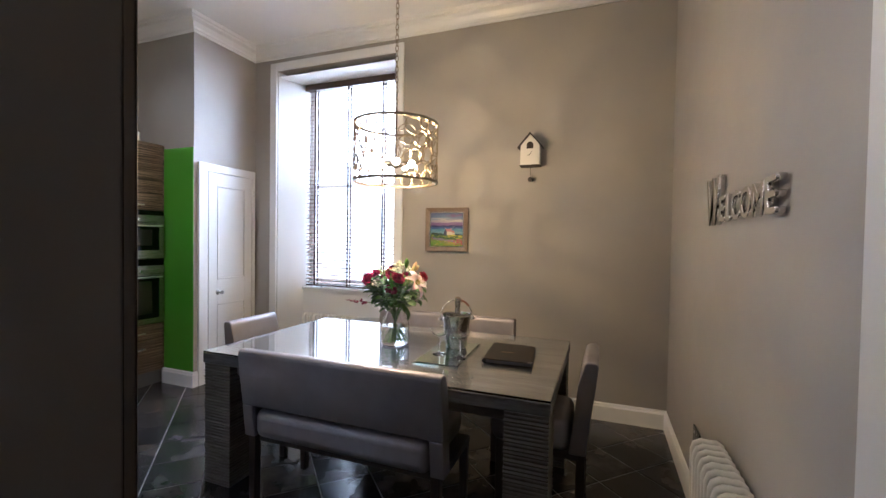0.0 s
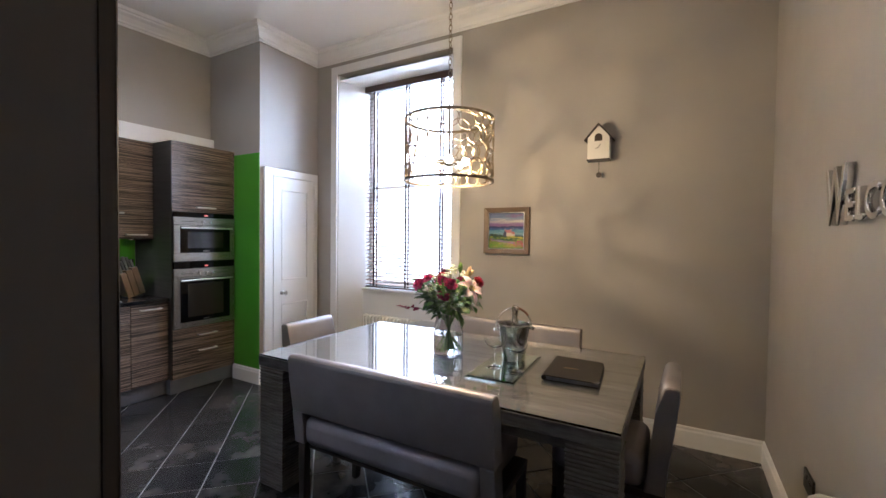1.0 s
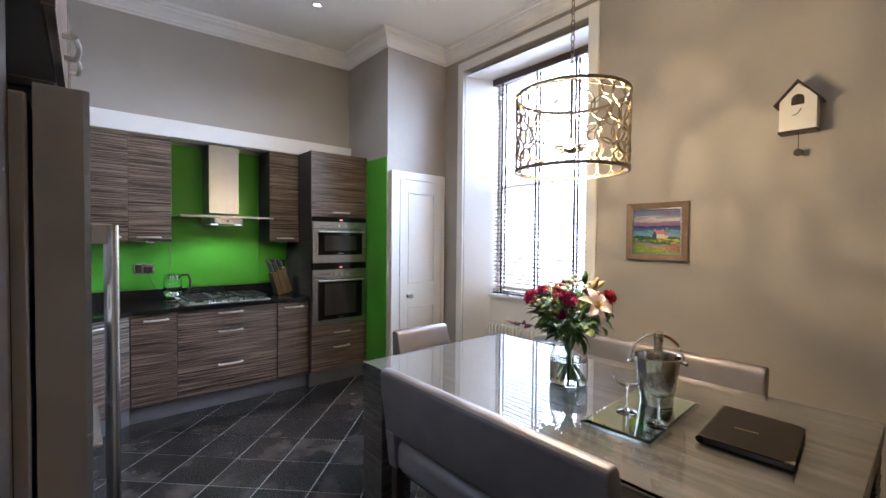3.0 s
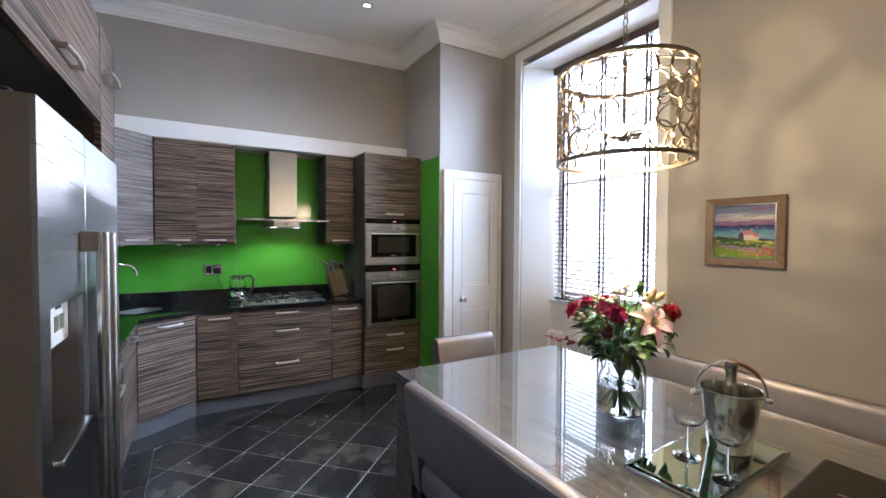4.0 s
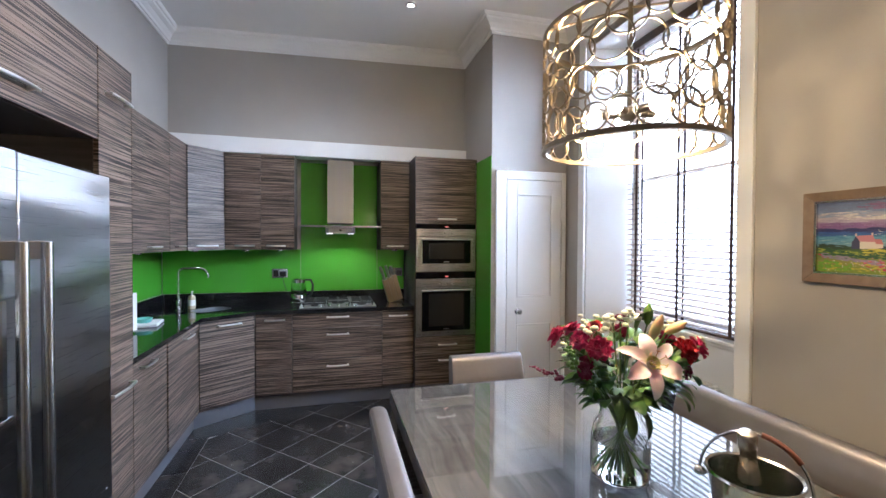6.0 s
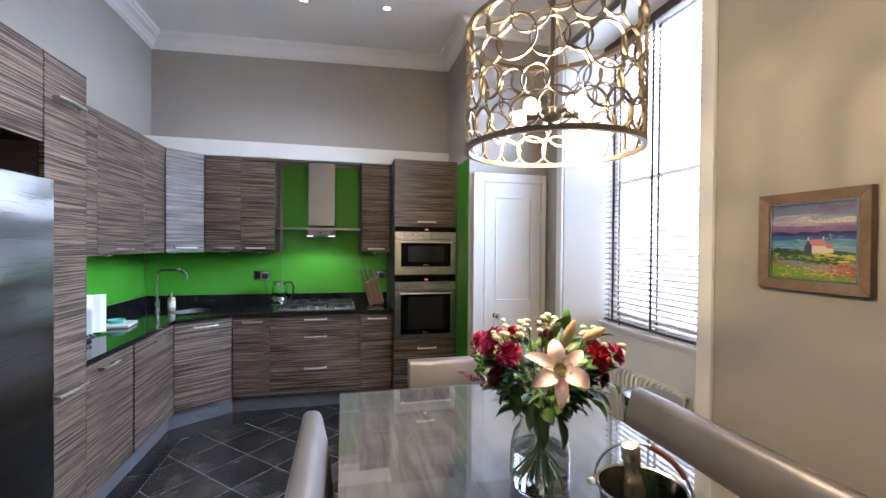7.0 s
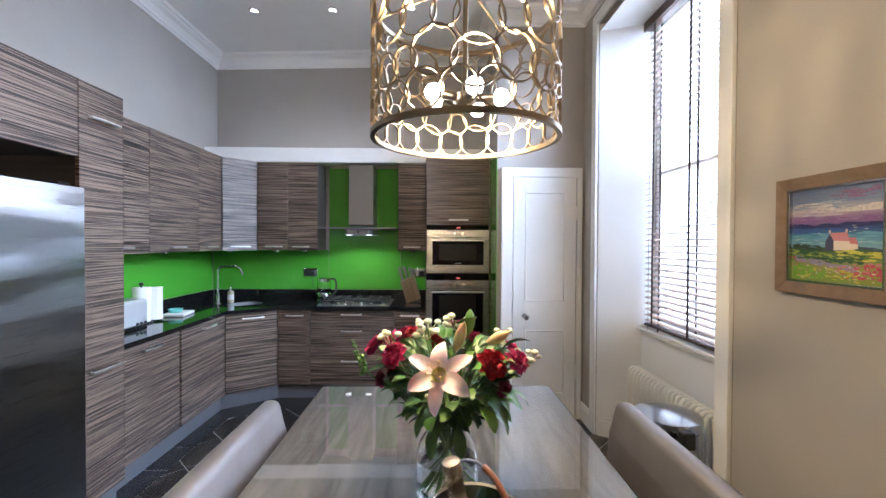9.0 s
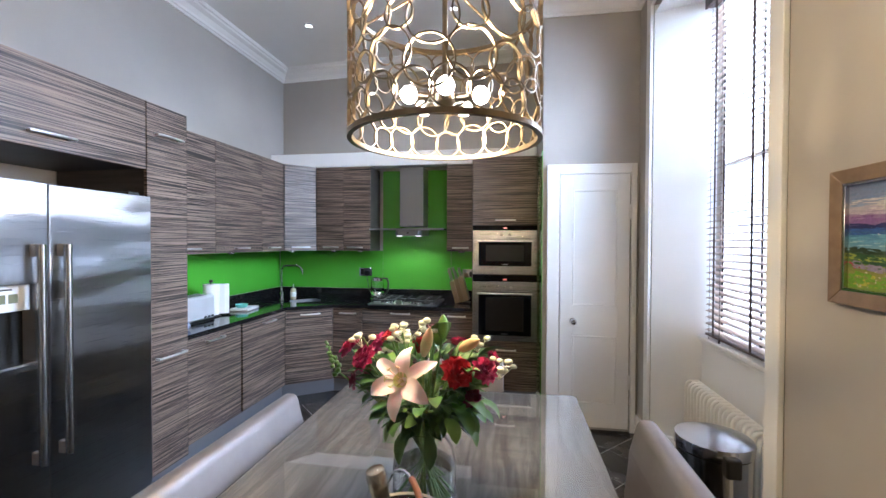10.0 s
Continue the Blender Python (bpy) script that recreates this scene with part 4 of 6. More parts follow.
for z in (PZ0, PZ1):
    part("rim", lathe(B(), [(PR - 0.013, z - 0.007), (PR + 0.001, z - 0.007), (PR + 0.001, z + 0.007), (PR - 0.013, z + 0.007)], (PC.x, PC.y, 0), 72, True), M_BRONZE, P)
part("stem", tube(B(), [(PC.x, PC.y, 1.93), (PC.x, PC.y, 2.30)], 0.008, 12), M_BRONZE, P)
part("hub", lathe(B(), [(0, -0.02), (0.02, -0.015), (0.035, 0.0), (0.035, 0.02), (0.012, 0.03), (0, 0.03)], (PC.x, PC.y, 1.935), 24), M_BRONZE, P)
for k in range(3):
    a = radians(20 + 120 * k)
    part("spider_arm", tube(B(), [(PC.x, PC.y, 2.285), (*on_drum(a, 0, PR - 0.008).xy, PZ1)], 0.004, 8), M_BRONZE, P)
for k in range(5):
    a = radians(10 + 72 * k)
    d = Vector((math.cos(a), math.sin(a)))
    part("arm", tube(B(), [(*(PC + d * 0.03), 1.945), (*(PC + d * 0.085), 1.945)], 0.013, 12), M_BRONZE, P)
    c = PC + d * 0.086
    part("bulb", tube(B(), [(*(c + d * u), 1.945) for u in (0.0, 0.006, 0.018, 0.034, 0.044)], [0.010, 0.021, 0.025, 0.021, 0.006], 14), M_BULB, P, "small lit capsule bulb")
links = B()
zc, k = 2.30, 0
while zc < 3.46:
    c = (PC.x, PC.y, zc + 0.018)
    ring_pts = []
    for i in range(14):
        a = 2 * math.pi * i / 14
        u, w = 0.010 * math.cos(a), 0.021 * math.sin(a)
        ring_pts.append((c[0] + (u if k % 2 else 0), c[1] + (0 if k % 2 else u), c[2] + w))
    tube(links, ring_pts, 0.0024, 6, True)
    zc += 0.034
    k += 1
part("chain", links, M_BRONZE, P, "bronze link chain")
part("ceiling_rose", lathe(B(), [(0.0, -0.05), (0.02, -0.048), (0.055, -0.02), (0.06, -0.001), (0.0, -0.001)], (PC.x, PC.y, TOP), 32), M_BRONZE, P)

for px, py in DOWNLIGHTS:
    T = thing("downlight", (px, py, TOP), "round recessed ceiling downlight with chrome rim, lit", "downlight", "ceiling downlights")
    part("rim", lathe(B(), [(0.044, -0.0005), (0.044, -0.006), (0.032, -0.010), (0.030, -0.002)], (px, py, TOP), 24), M_CHROME, T)
    part("lens", lathe(B(), [(0.0, -0.003), (0.030, -0.003), (0.030, -0.001), (0.0, -0.001)], (px, py, TOP), 24), M_DOWN, T, "lit lens")

# ---- sink and worktop things ----
S = thing("sink", (SINKC.x, SINKC.y, 0.68), "small stainless steel bowl sink set into the corner worktop", "sink")
bm = B()
loops = [(0.154, 0.114, WT + 0.0005), (0.154, 0.114, 0.862), (0.150, 0.110, 0.75), (0.135, 0.095, 0.715), (0.10, 0.065, 0.705)]
rows = [[bm.verts.new((x, y, z)) for x, y in sink_loop(a, b)] for a, b, z in loops]
for p, q in zip(rows, rows[1:]):
    for i in range(28):
        bm.faces.new((p[i], p[(i + 1) % 28], q[(i + 1) % 28], q[i])).smooth = True
bm.faces.new(rows[-1])
part("bowl", bm, M_STEEL, S)
part("drain", lathe(B(), [(0, 0.002), (0.03, 0.002), (0.034, 0.0)], (SINKC.x, SINKC.y, 0.7055), 20), M_CHROME, S)

tx, ty = -3.95, 0.085
S = thing("kitchen_tap", (tx, ty, WT), "brushed nickel swan-neck mixer tap with two levers", "tap")
part("column", lathe(B(), [(0, 0), (0.026, 0), (0.026, 0.008), (0.018, 0.014), (0.018, 0.085), (0.012, 0.095), (0, 0.095)], (tx, ty, WT), 20), M_SATIN, S)
d = Vector((-0.04, 1.0, 0)).normalized()
neck = [(tx, ty, WT + 0.09), (tx, ty, WT + 0.33)]
for i in range(1, 7):
    t = radians(90 * i / 6)
    neck.append((tx + d.x * 0.045 * (1 - math.cos(t)), ty + d.y * 0.045 * (1 - math.cos(t)), WT + 0.33 + 0.045 * math.sin(t)))
neck.append((tx + d.x * 0.16, ty + d.y * 0.16, WT + 0.377))
for i in range(1, 9):
    t = radians(100 * i / 8)
    neck.append((tx + d.x * (0.16 + 0.075 * math.sin(t)), ty + d.y * (0.16 + 0.075 * math.sin(t)), WT + 0.302 + 0.075 * math.cos(t)))
part("spout", tube(B(), neck, 0.0105, 12), M_SATIN, S)
for sx, h in ((-1, 0.0), (1, 0.06)):
    part("lever", tube(B(), [(tx + sx * 0.012, ty + sx * 0.008, WT + 0.055), (tx + sx * 0.06, ty + sx * 0.035, WT + 0.055), (tx + sx * 0.062, ty + sx * 0.036, WT + 0.058 + h)], 0.008, 10), M_SATIN, S)

S = thing("soap_dispenser", (-4.06, 0.16, WT), "small beige pump soap bottle beside the tap", "soap dispenser")
M_SOAP = mat("beige_bottle", (0.52, 0.44, 0.30), 0.35)
part("bottle", lathe(B(), [(0, 0.001), (0.028, 0.001), (0.030, 0.006), (0.030, 0.10), (0.024, 0.118), (0.010, 0.124), (0, 0.124)], (-4.06, 0.16, WT), 20), M_SOAP, S)
part("pump", tube(B(), [(-4.06, 0.16, WT + 0.12), (-4.06, 0.16, WT + 0.158), (-4.035, 0.175, WT + 0.160)], 0.006, 8), M_PLASTIC, S)
part("label", lathe(B(), [(0.0303, 0.03), (0.0306, 0.032), (0.0306, 0.082), (0.0303, 0.084)], (-4.06, 0.16, WT), 20), M_PLASTIC, S)

S = thing("kettle", (-4.21, 1.07, WT), "clear glass electric kettle with chrome base and black handle", "kettle")
part("base", lathe(B(), [(0, 0), (0.078, 0), (0.080, 0.012), (0.070, 0.020), (0.073, 0.024), (0.073, 0.085), (0.066, 0.092)], (-4.21, 1.07, WT), 28), M_CHROME, S, "chrome heating base")
part("jug", lathe(B(), [(0.067, 0.092), (0.072, 0.12), (0.068, 0.21), (0.064, 0.212), (0.066, 0.12), (0.060, 0.096)], (-4.21, 1.07, WT), 28), M_GLASS, S, "clear glass jug")
part("lid", lathe(B(), [(0.070, 0.208), (0.070, 0.238), (0.058, 0.248), (0, 0.250)], (-4.21, 1.07, WT), 28), M_CHROME, S)
part("handle", tube(B(), [(-4.20, 1.135, WT + 0.235), (-4.19, 1.185, WT + 0.235), (-4.185, 1.205, WT + 0.19), (-4.185, 1.20, WT + 0.12), (-4.19, 1.18, WT + 0.08), (-4.20, 1.14, WT + 0.055)], 0.011, 10), M_BLACK, S)
S = thing("wall_socket", (XB, 0.88, 1.19), "chrome double wall socket with a black plug", "socket", "wall sockets")
part("plate", box(B(), XB + 0.0075, XB + 0.014, 0.80, 0.95, 1.145, 1.235, 0.002), M_CHROME, S)
part("plug", box(B(), XB + 0.0142, XB + 0.055, 0.875, 0.935, 1.155, 1.21, 0.008), M_BLACK, S)
part("insert", box(B(), XB + 0.0142, XB + 0.017, 0.812, 0.86, 1.155, 1.225, 0.002), M_BLACK, S)
cord = [(XB + 0.05, 0.90, 1.155)] + [(XB + 0.06 + 0.02 * i, 0.90 + 0.018 * i, 1.155 - 0.20 * math.sin(i / 5 * 1.4)) for i in range(1, 6)] + [(-4.27, 1.03, WT + 0.01)]
part("flex", tube(B(), cord, 0.003, 6), M_BLACK, S)
S = thing("wall_socket", (XB, 2.06, 1.19), "black plug in a socket behind the knife block", "socket", "wall sockets")
part("plate", box(B(), XB + 0.0075, XB + 0.014, 1.99, 2.14, 1.145, 1.235, 0.002), M_CHROME, S)
part("plug", box(B(), XB + 0.0142, XB + 0.05, 2.07, 2.125, 1.155, 1.21, 0.008), M_BLACK, S)

S = thing("knife_block", (-4.13, 1.99, WT), "tilted steel knife block with steel-handled knives", "knife block")
mk = Matrix.Translation((-4.13, 2.03, WT + 0.004)) @ Matrix.Rotation(radians(16), 4, "X") @ Matrix.Scale(1.15, 4)
M_BRONZED = steel("bronzed_steel", (0.40, 0.31, 0.24), 0.30, (400, 4, 4))
for ya, yb2, top in ((-0.065, -0.0225, 0.215), (-0.0215, 0.0215, 0.225), (0.0225, 0.065, 0.235)):
    part("block", box(B(), -0.055, 0.055, ya, yb2, 0.012, top, 0.005, 2, mk), M_BRONZED, S)
part("foot", box(B(), -4.19, -4.07, 1.95, 2.10, WT + 0.0005, WT + 0.012, 0.003), M_BLACK, S)
for i in range(6):
    x, y = -0.026 + 0.052 * (i % 2), -0.044 + 0.044 * (i // 2)
    kn = part("knife", tube(B(), [mk @ Vector((x, y, 0.215)), mk @ Vector((x, y, 0.26)), mk @ Vector((x, y - 0.004, 0.335 - 0.02 * (i % 3)))], [0.012, 0.013, 0.015], 10), M_STEEL, S)

S = thing("toaster", (-2.66, 0.07, WT), "white and steel two-slice toaster on the worktop", "toaster")
part("body", box(B(), -2.84, -2.50, -0.02, 0.15, WT + 0.018, WT + 0.205, 0.022, 4), mat("silver_enamel", (0.62, 0.63, 0.66), 0.3, 0.3), S)
part("foot_plate", box(B(), -2.835, -2.505, -0.015, 0.145, WT + 0.0005, WT + 0.018, 0.004), M_BLACK, S)
part("slot", box(B(), -2.79, -2.55, 0.03, 0.055, WT + 0.2055, WT + 0.207), M_BLACK, S)
part("slot", box(B(), -2.79, -2.55, 0.085, 0.11, WT + 0.2055, WT + 0.207), M_BLACK, S)
for x in (-2.80, -2.76, -2.72):
    part("button", box(B(), x - 0.012, x + 0.012, 0.1502, 0.155, WT + 0.03, WT + 0.045, 0.002), M_BLACK, S)
part("crumb_tray", box(B(), -2.72, -2.58, 0.1502, 0.154, WT + 0.022, WT + 0.03, 0.001), M_STEEL, S)
S = thing("kitchen_roll", (-2.9400, 0.03, WT), "white kitchen paper roll on an upright holder", "kitchen roll")
part("stand", lathe(B(), [(0, 0.0005), (0.075, 0.0005), (0.075, 0.008), (0.006, 0.012), (0.006, 0.285), (0.014, 0.290), (0.016, 0.304), (0, 0.312)], (-2.9400, 0.03, WT), 24), M_BLACK, S)
part("paper", lathe(B(), [(0.02, 0.014), (0.058, 0.014), (0.060, 0.018), (0.060, 0.268), (0.058, 0.272), (0.02, 0.272)], (-2.9400, 0.03, WT), 32, True), painted("paper", (0.82, 0.82, 0.82), 0.9, 0.02, 0.5), S)
part("loose_sheet", prism(B(), [(-2.9950, 0.055), (-3.0150, 0.10), (-3.0400, 0.125), (-3.0410, 0.1235), (-3.0165, 0.0985), (-2.9965, 0.0535)], WT + 0.016, WT + 0.27), painted("paper_sheet", (0.82, 0.82, 0.82), 0.9, 0.02, 0.5), S)
S = thing("dish_cloth", (-3.30, 0.08, WT), "folded white cloth lying by the sink", "cloth")
bm = box(B(), -3.42, -3.20, 0.0, 0.17, WT + 0.0005, WT + 0.026, 0.010, 3, Matrix.Translation((-3.31, 0.085, 0)) @ Matrix.Rotation(radians(8), 4, "Z") @ Matrix.Translation((3.31, -0.085, 0)))
part("folds", bm, painted("white_cotton", (0.72, 0.72, 0.74), 0.9, 0.05, 0.8), S)
S = thing("sponge_box", (-3.29, 0.07, WT + 0.026), "small aqua plastic box on the folded cloth", "sponge box")
part("tub", lathe(B(), [(0, 0.001), (0.045, 0.001), (0.055, 0.03), (0.052, 0.03), (0.043, 0.005), (0, 0.005)], (-3.29, 0.07, WT + 0.026), 24), mat("aqua_plastic", (0.18, 0.55, 0.50), 0.4), S)
S = thing("washing_up_packet", (-2.36, 0.22, WT), "crumpled clear and blue plastic packet", "packet")
bm = bmesh.new()
bmesh.ops.create_icosphere(bm, subdivisions=3, radius=0.06, matrix=Matrix.Translation((-2.37, 0.24, WT + 0.033)) @ Matrix.Diagonal((1.2, 0.8, 0.55, 1)))
for v in bm.verts:
    v.co += 0.012 * Vector(noise.noise_vector(v.co * 40))
    v.co.z = max(v.co.z, WT + 0.001)
part("film", bm, mat("pale_blue_film", (0.55, 0.62, 0.85), 0.2, Transmission_Weight=0.4), S)

# ---- radiators, bin, sockets ----


def radiator(along, sections, top, label, half=0.045):
    """A column radiator: along is (start, step) in plan, columns across the step."""
    a, st = Vector(along[0]), Vector(along[1])
    side = Vector((-st.y, st.x)).normalized()
    mid = a + st * sections / 2
    T = thing("column_radiator", (mid.x, mid.y, 0.0), label, "radiator", "column radiators")
    r, lo = 0.0125, 0.10
    for i in range(sections):
        p = a + st * i
        bm = B()
        for s in (-1, 1):
            o = p + side * (half * s)
            pts = [(*p, top - 0.012), (*(p + side * half * 0.5 * s), top - 0.010), (*(p + side * (half - 0.007) * s), top - 0.022), (*o, top - 0.045), (*o, lo + 0.045), (*(p + side * (half - 0.007) * s), lo + 0.02), (*(p + side * half * 0.5 * s), lo + 0.01), (*p, lo + 0.012)]
            tube(bm, pts, r, 8)
        tube(bm, [(*p, lo + 0.01), (*p, top - 0.01)], r, 8)
        part("section", bm, M_CREAM, T)
    for z in (lo + 0.025, top - 0.028):
        part("header", tube(B(), [(*(a - st * 0.5), z), (*(a + st * (sections - 0.5)), z)], 0.013, 10), M_CREAM, T)
    for p in (a, a + st * (sections - 1)):
        for s in (-1, 1):
            q = p + side * 0.04 * s
            part("foot", tube(B(), [(*q, 0.0), (*q, lo + 0.03)], 0.010, 8), M_CREAM, T)
    q = a + st * (sections - 0.1)
    part("valve", tube(B(), [(*q, top - 0.028), (*(q + st * 0.5), top - 0.028)], [0.018, 0.016], 12), M_CHROME, T, "chrome valve cap")
    return T


radiator(((-2.80, 3.735), (0.0462, 0.0)), 20, 0.615, "white column radiator below the window")
radiator(((0.718, 1.82), (0.0, -0.0500)), 18, 0.665, "white column radiator on the wall below the lettering", 0.052)

bx, byy = -1.83, 3.43
M_BIN = mat("polished_bin_steel", (0.50, 0.505, 0.52), 0.15, 1.0)
S = thing("pedal_bin", (bx, byy, 0), "round stainless steel pedal bin with black rim", "bin")
part("base_ring", lathe(B(), [(0, 0.0005), (0.150, 0.0005), (0.154, 0.006), (0.154, 0.03), (0.148, 0.034), (0, 0.034)], (bx, byy, 0), 40), M_BLACK, S)
part("body", lathe(B(), [(0.150, 0.034), (0.150, 0.60), (0.146, 0.60), (0.146, 0.036)], (bx, byy, 0), 48, True), M_BIN, S)
part("rim", lathe(B(), [(0.146, 0.601), (0.150, 0.601), (0.150, 0.609), (0.146, 0.609)], (bx, byy, 0), 48, True), M_BLACK, S, "black plastic rim")
part("lid", lathe(B(), [(0.150, 0.6095), (0.157, 0.6095), (0.158, 0.650), (0.155, 0.656), (0.10, 0.661), (0, 0.663)], (bx, byy, 0), 48), M_BIN, S, "shallow steel lid with a deep rim")
part("hinge", box(B(), bx + 0.125, bx + 0.19, byy - 0.03, byy + 0.03, 0.555, 0.64, 0.01), M_BLACK, S)
part("pedal", box(B(), bx - 0.20, bx - 0.15, byy - 0.045, byy + 0.005, 0.010, 0.022, 0.004), M_BLACK, S)

S = thing("wall_socket", (XE, 2.42, 0.45), "black double wall socket above the skirting board", "socket", "wall sockets")
part("plate", box(B(), XE - 0.010, XE - 0.0005, 2.35, 2.50, 0.375, 0.465, 0.003), M_BLACK, S)
for y in (2.37, 2.43):
    part("rocker", box(B(), XE - 0.014, XE - 0.0102, y, y + 0.03, 0.435, 0.455, 0.001), M_SATIN, S)

# ---- wall things ----
S = thing("framed_painting", (-1.047, YN, 1.55), "coastal cottage painting in a bronze-brown wooden frame", "painting")
fx0, fx1, fz0, fz1, fy = -1.255, -0.84, 1.348, 1.752, YN - 0.001
M_FRAME = mat("bronze_brown_frame", (0.17, 0.115, 0.075), 0.42)
n = Nodes(M_FRAME)
g = n.noise(1.0, 4, 0.6, n.coords((20, 20, 20)))
n.colour(n.ramp(g, [(0.3, (0.145, 0.095, 0.06)), (0.7, (0.20, 0.14, 0.095))]))
wd = 0.041
for quad in (((fx0, fz0), (fx1, fz0), (fx1 - wd, fz0 + wd), (fx0 + wd, fz0 + wd)), ((fx1, fz0), (fx1, fz1), (fx1 - wd, fz1 - wd), (fx1 - wd, fz0 + wd)), ((fx1, fz1), (fx0, fz1), (fx0 + wd, fz1 - wd), (fx1 - wd, fz1 - wd)), ((fx0, fz1), (fx0, fz0), (fx0 + wd, fz0 + wd), (fx0 + wd, fz1 - wd))):
    bm = B()
    back = [bm.verts.new((x, fy, z)) for x, z in quad]
    front = [bm.verts.new((x, fy - (0.032 if k < 2 else 0.024), z)) for k, (x, z) in enumerate(quad)]
    bm.faces.new(back)
    bm.faces.new(front)
    for i in range(4):
        bm.faces.new((back[i], back[(i + 1) % 4], front[(i + 1) % 4], front[i]))
    bevel(bm, [front[0], front[1]], 0.003, 2)
    part("frame_side", bm, M_FRAME, S)
ix0, ix1, iz0, iz1 = fx0 + wd, fx1 - wd, fz0 + wd, fz1 - wd
bm = B()
for q in ((ix0, ix1, iz0, iz0 + 0.009), (ix0, ix1, iz1 - 0.009, iz1), (ix0, ix0 + 0.009, iz0 + 0.009, iz1 - 0.009), (ix1 - 0.009, ix1, iz0 + 0.009, iz1 - 0.009)):
    box(bm, q[0], q[1], fy - 0.022, fy - 0.004, q[2], q[3], 0.001, 1)
part("slip", bm, M_SATIN, S, "silver inner slip")
M_PAINT = mat("painted_seascape", (0.3, 0.3, 0.4), 0.45)
n = Nodes(M_PAINT)
co = n.add("TexCoord")
sep = n.add("SeparateXYZ")
n.link(co.outputs["Generated"], sep.inputs[0])
warp = n.noise(4.0, 5, 0.6, n.coords((1.0, 1, 5.0), (0, 0, 0), "Generated"))
mr = n.add("MapRange")
mr.inputs["To Min"].default_value, mr.inputs["To Max"].default_value = -0.06, 0.06
n.link(warp, mr.inputs[0])
ad = n.add("Math")
ad.operation = "ADD"
n.link(sep.outputs[2], ad.inputs[0])
n.link(mr.outputs[0], ad.inputs[1])
bands = n.ramp(ad.outputs[0], [(0.0, (0.25, 0.38, 0.04)), (0.16, (0.36, 0.36, 0.08)), (0.25, (0.16, 0.28, 0.05)), (0.35, (0.04, 0.10, 0.05)), (0.37, (0.28, 0.50, 0.62)), (0.50, (0.10, 0.34, 0.56)), (0.56, (0.03, 0.08, 0.32)), (0.605, (0.025, 0.04, 0.20)), (0.625, (0.24, 0.13, 0.34)), (0.70, (0.36, 0.24, 0.46)), (0.76, (0.66, 0.60, 0.66)), (0.85, (0.26, 0.34, 0.55)), (1.0, (0.20, 0.25, 0.45))])
n.colour(n.mix(1.0, bands, (0.55, 0.55, 0.55), "MULTIPLY"))
n.bump(n.noise(60, 3, 0.7, n.coords((1, 1, 5), (0, 0, 0), "Generated")), 0.5, 0.001)
cw, ch = ix1 - ix0 - 0.018, iz1 - iz0 - 0.018
part("canvas", box(B(), ix0 + 0.009, ix1 - 0.009, fy - 0.010, fy - 0.005, iz0 + 0.009, iz1 - 0.009), M_PAINT, S, "painted sky, sea and meadow")
rp = random.Random(23)


def brushwork(colour, dabs, u0, u1, v0, v1, length, thick, slope=0.0):
    """Dabs of one oil colour laid over a patch of the canvas."""
    bm = B()
    for k in range(dabs):
        u, v = rp.uniform(u0, u1), rp.uniform(v0, v1)
        ln, th = length * rp.uniform(0.4, 1.0) * cw, thick * rp.uniform(0.5, 1.0) * ch
        x = ix0 + 0.009 + min(max(u * cw, ln / 2 + 0.001), cw - ln / 2 - 0.001)
        z = iz0 + 0.009 + min(max((v + slope * (u - u0)) * ch, th), ch - th)
        y = fy - 0.0102 - rp.uniform(0, 0.0003)
        tilt = slope * 0.6 + rp.uniform(-0.06, 0.06)
        vs = [bm.verts.new((x + ln * a, y - (0.0002 if abs(a) < 0.3 else 0), z + th * h + tilt * ln * a)) for a, h in ((-0.5, 0.0), (-0.25, -0.45), (0.2, -0.5), (0.5, -0.1), (0.25, 0.4), (-0.3, 0.5))]
        bm.faces.new(vs)
    colour = [c * 0.58 for c in colour]
    paint = mat("oil_colour", colour, 0.55)
    q = Nodes(paint)
    q.colour(q.ramp(q.noise(120, 2), [(0.3, [c * 0.8 for c in colour]), (0.7, [min(1, c * 1.15) for c in colour])]))
    tagged(part("brushwork", bm, paint, S), kind="stuff")


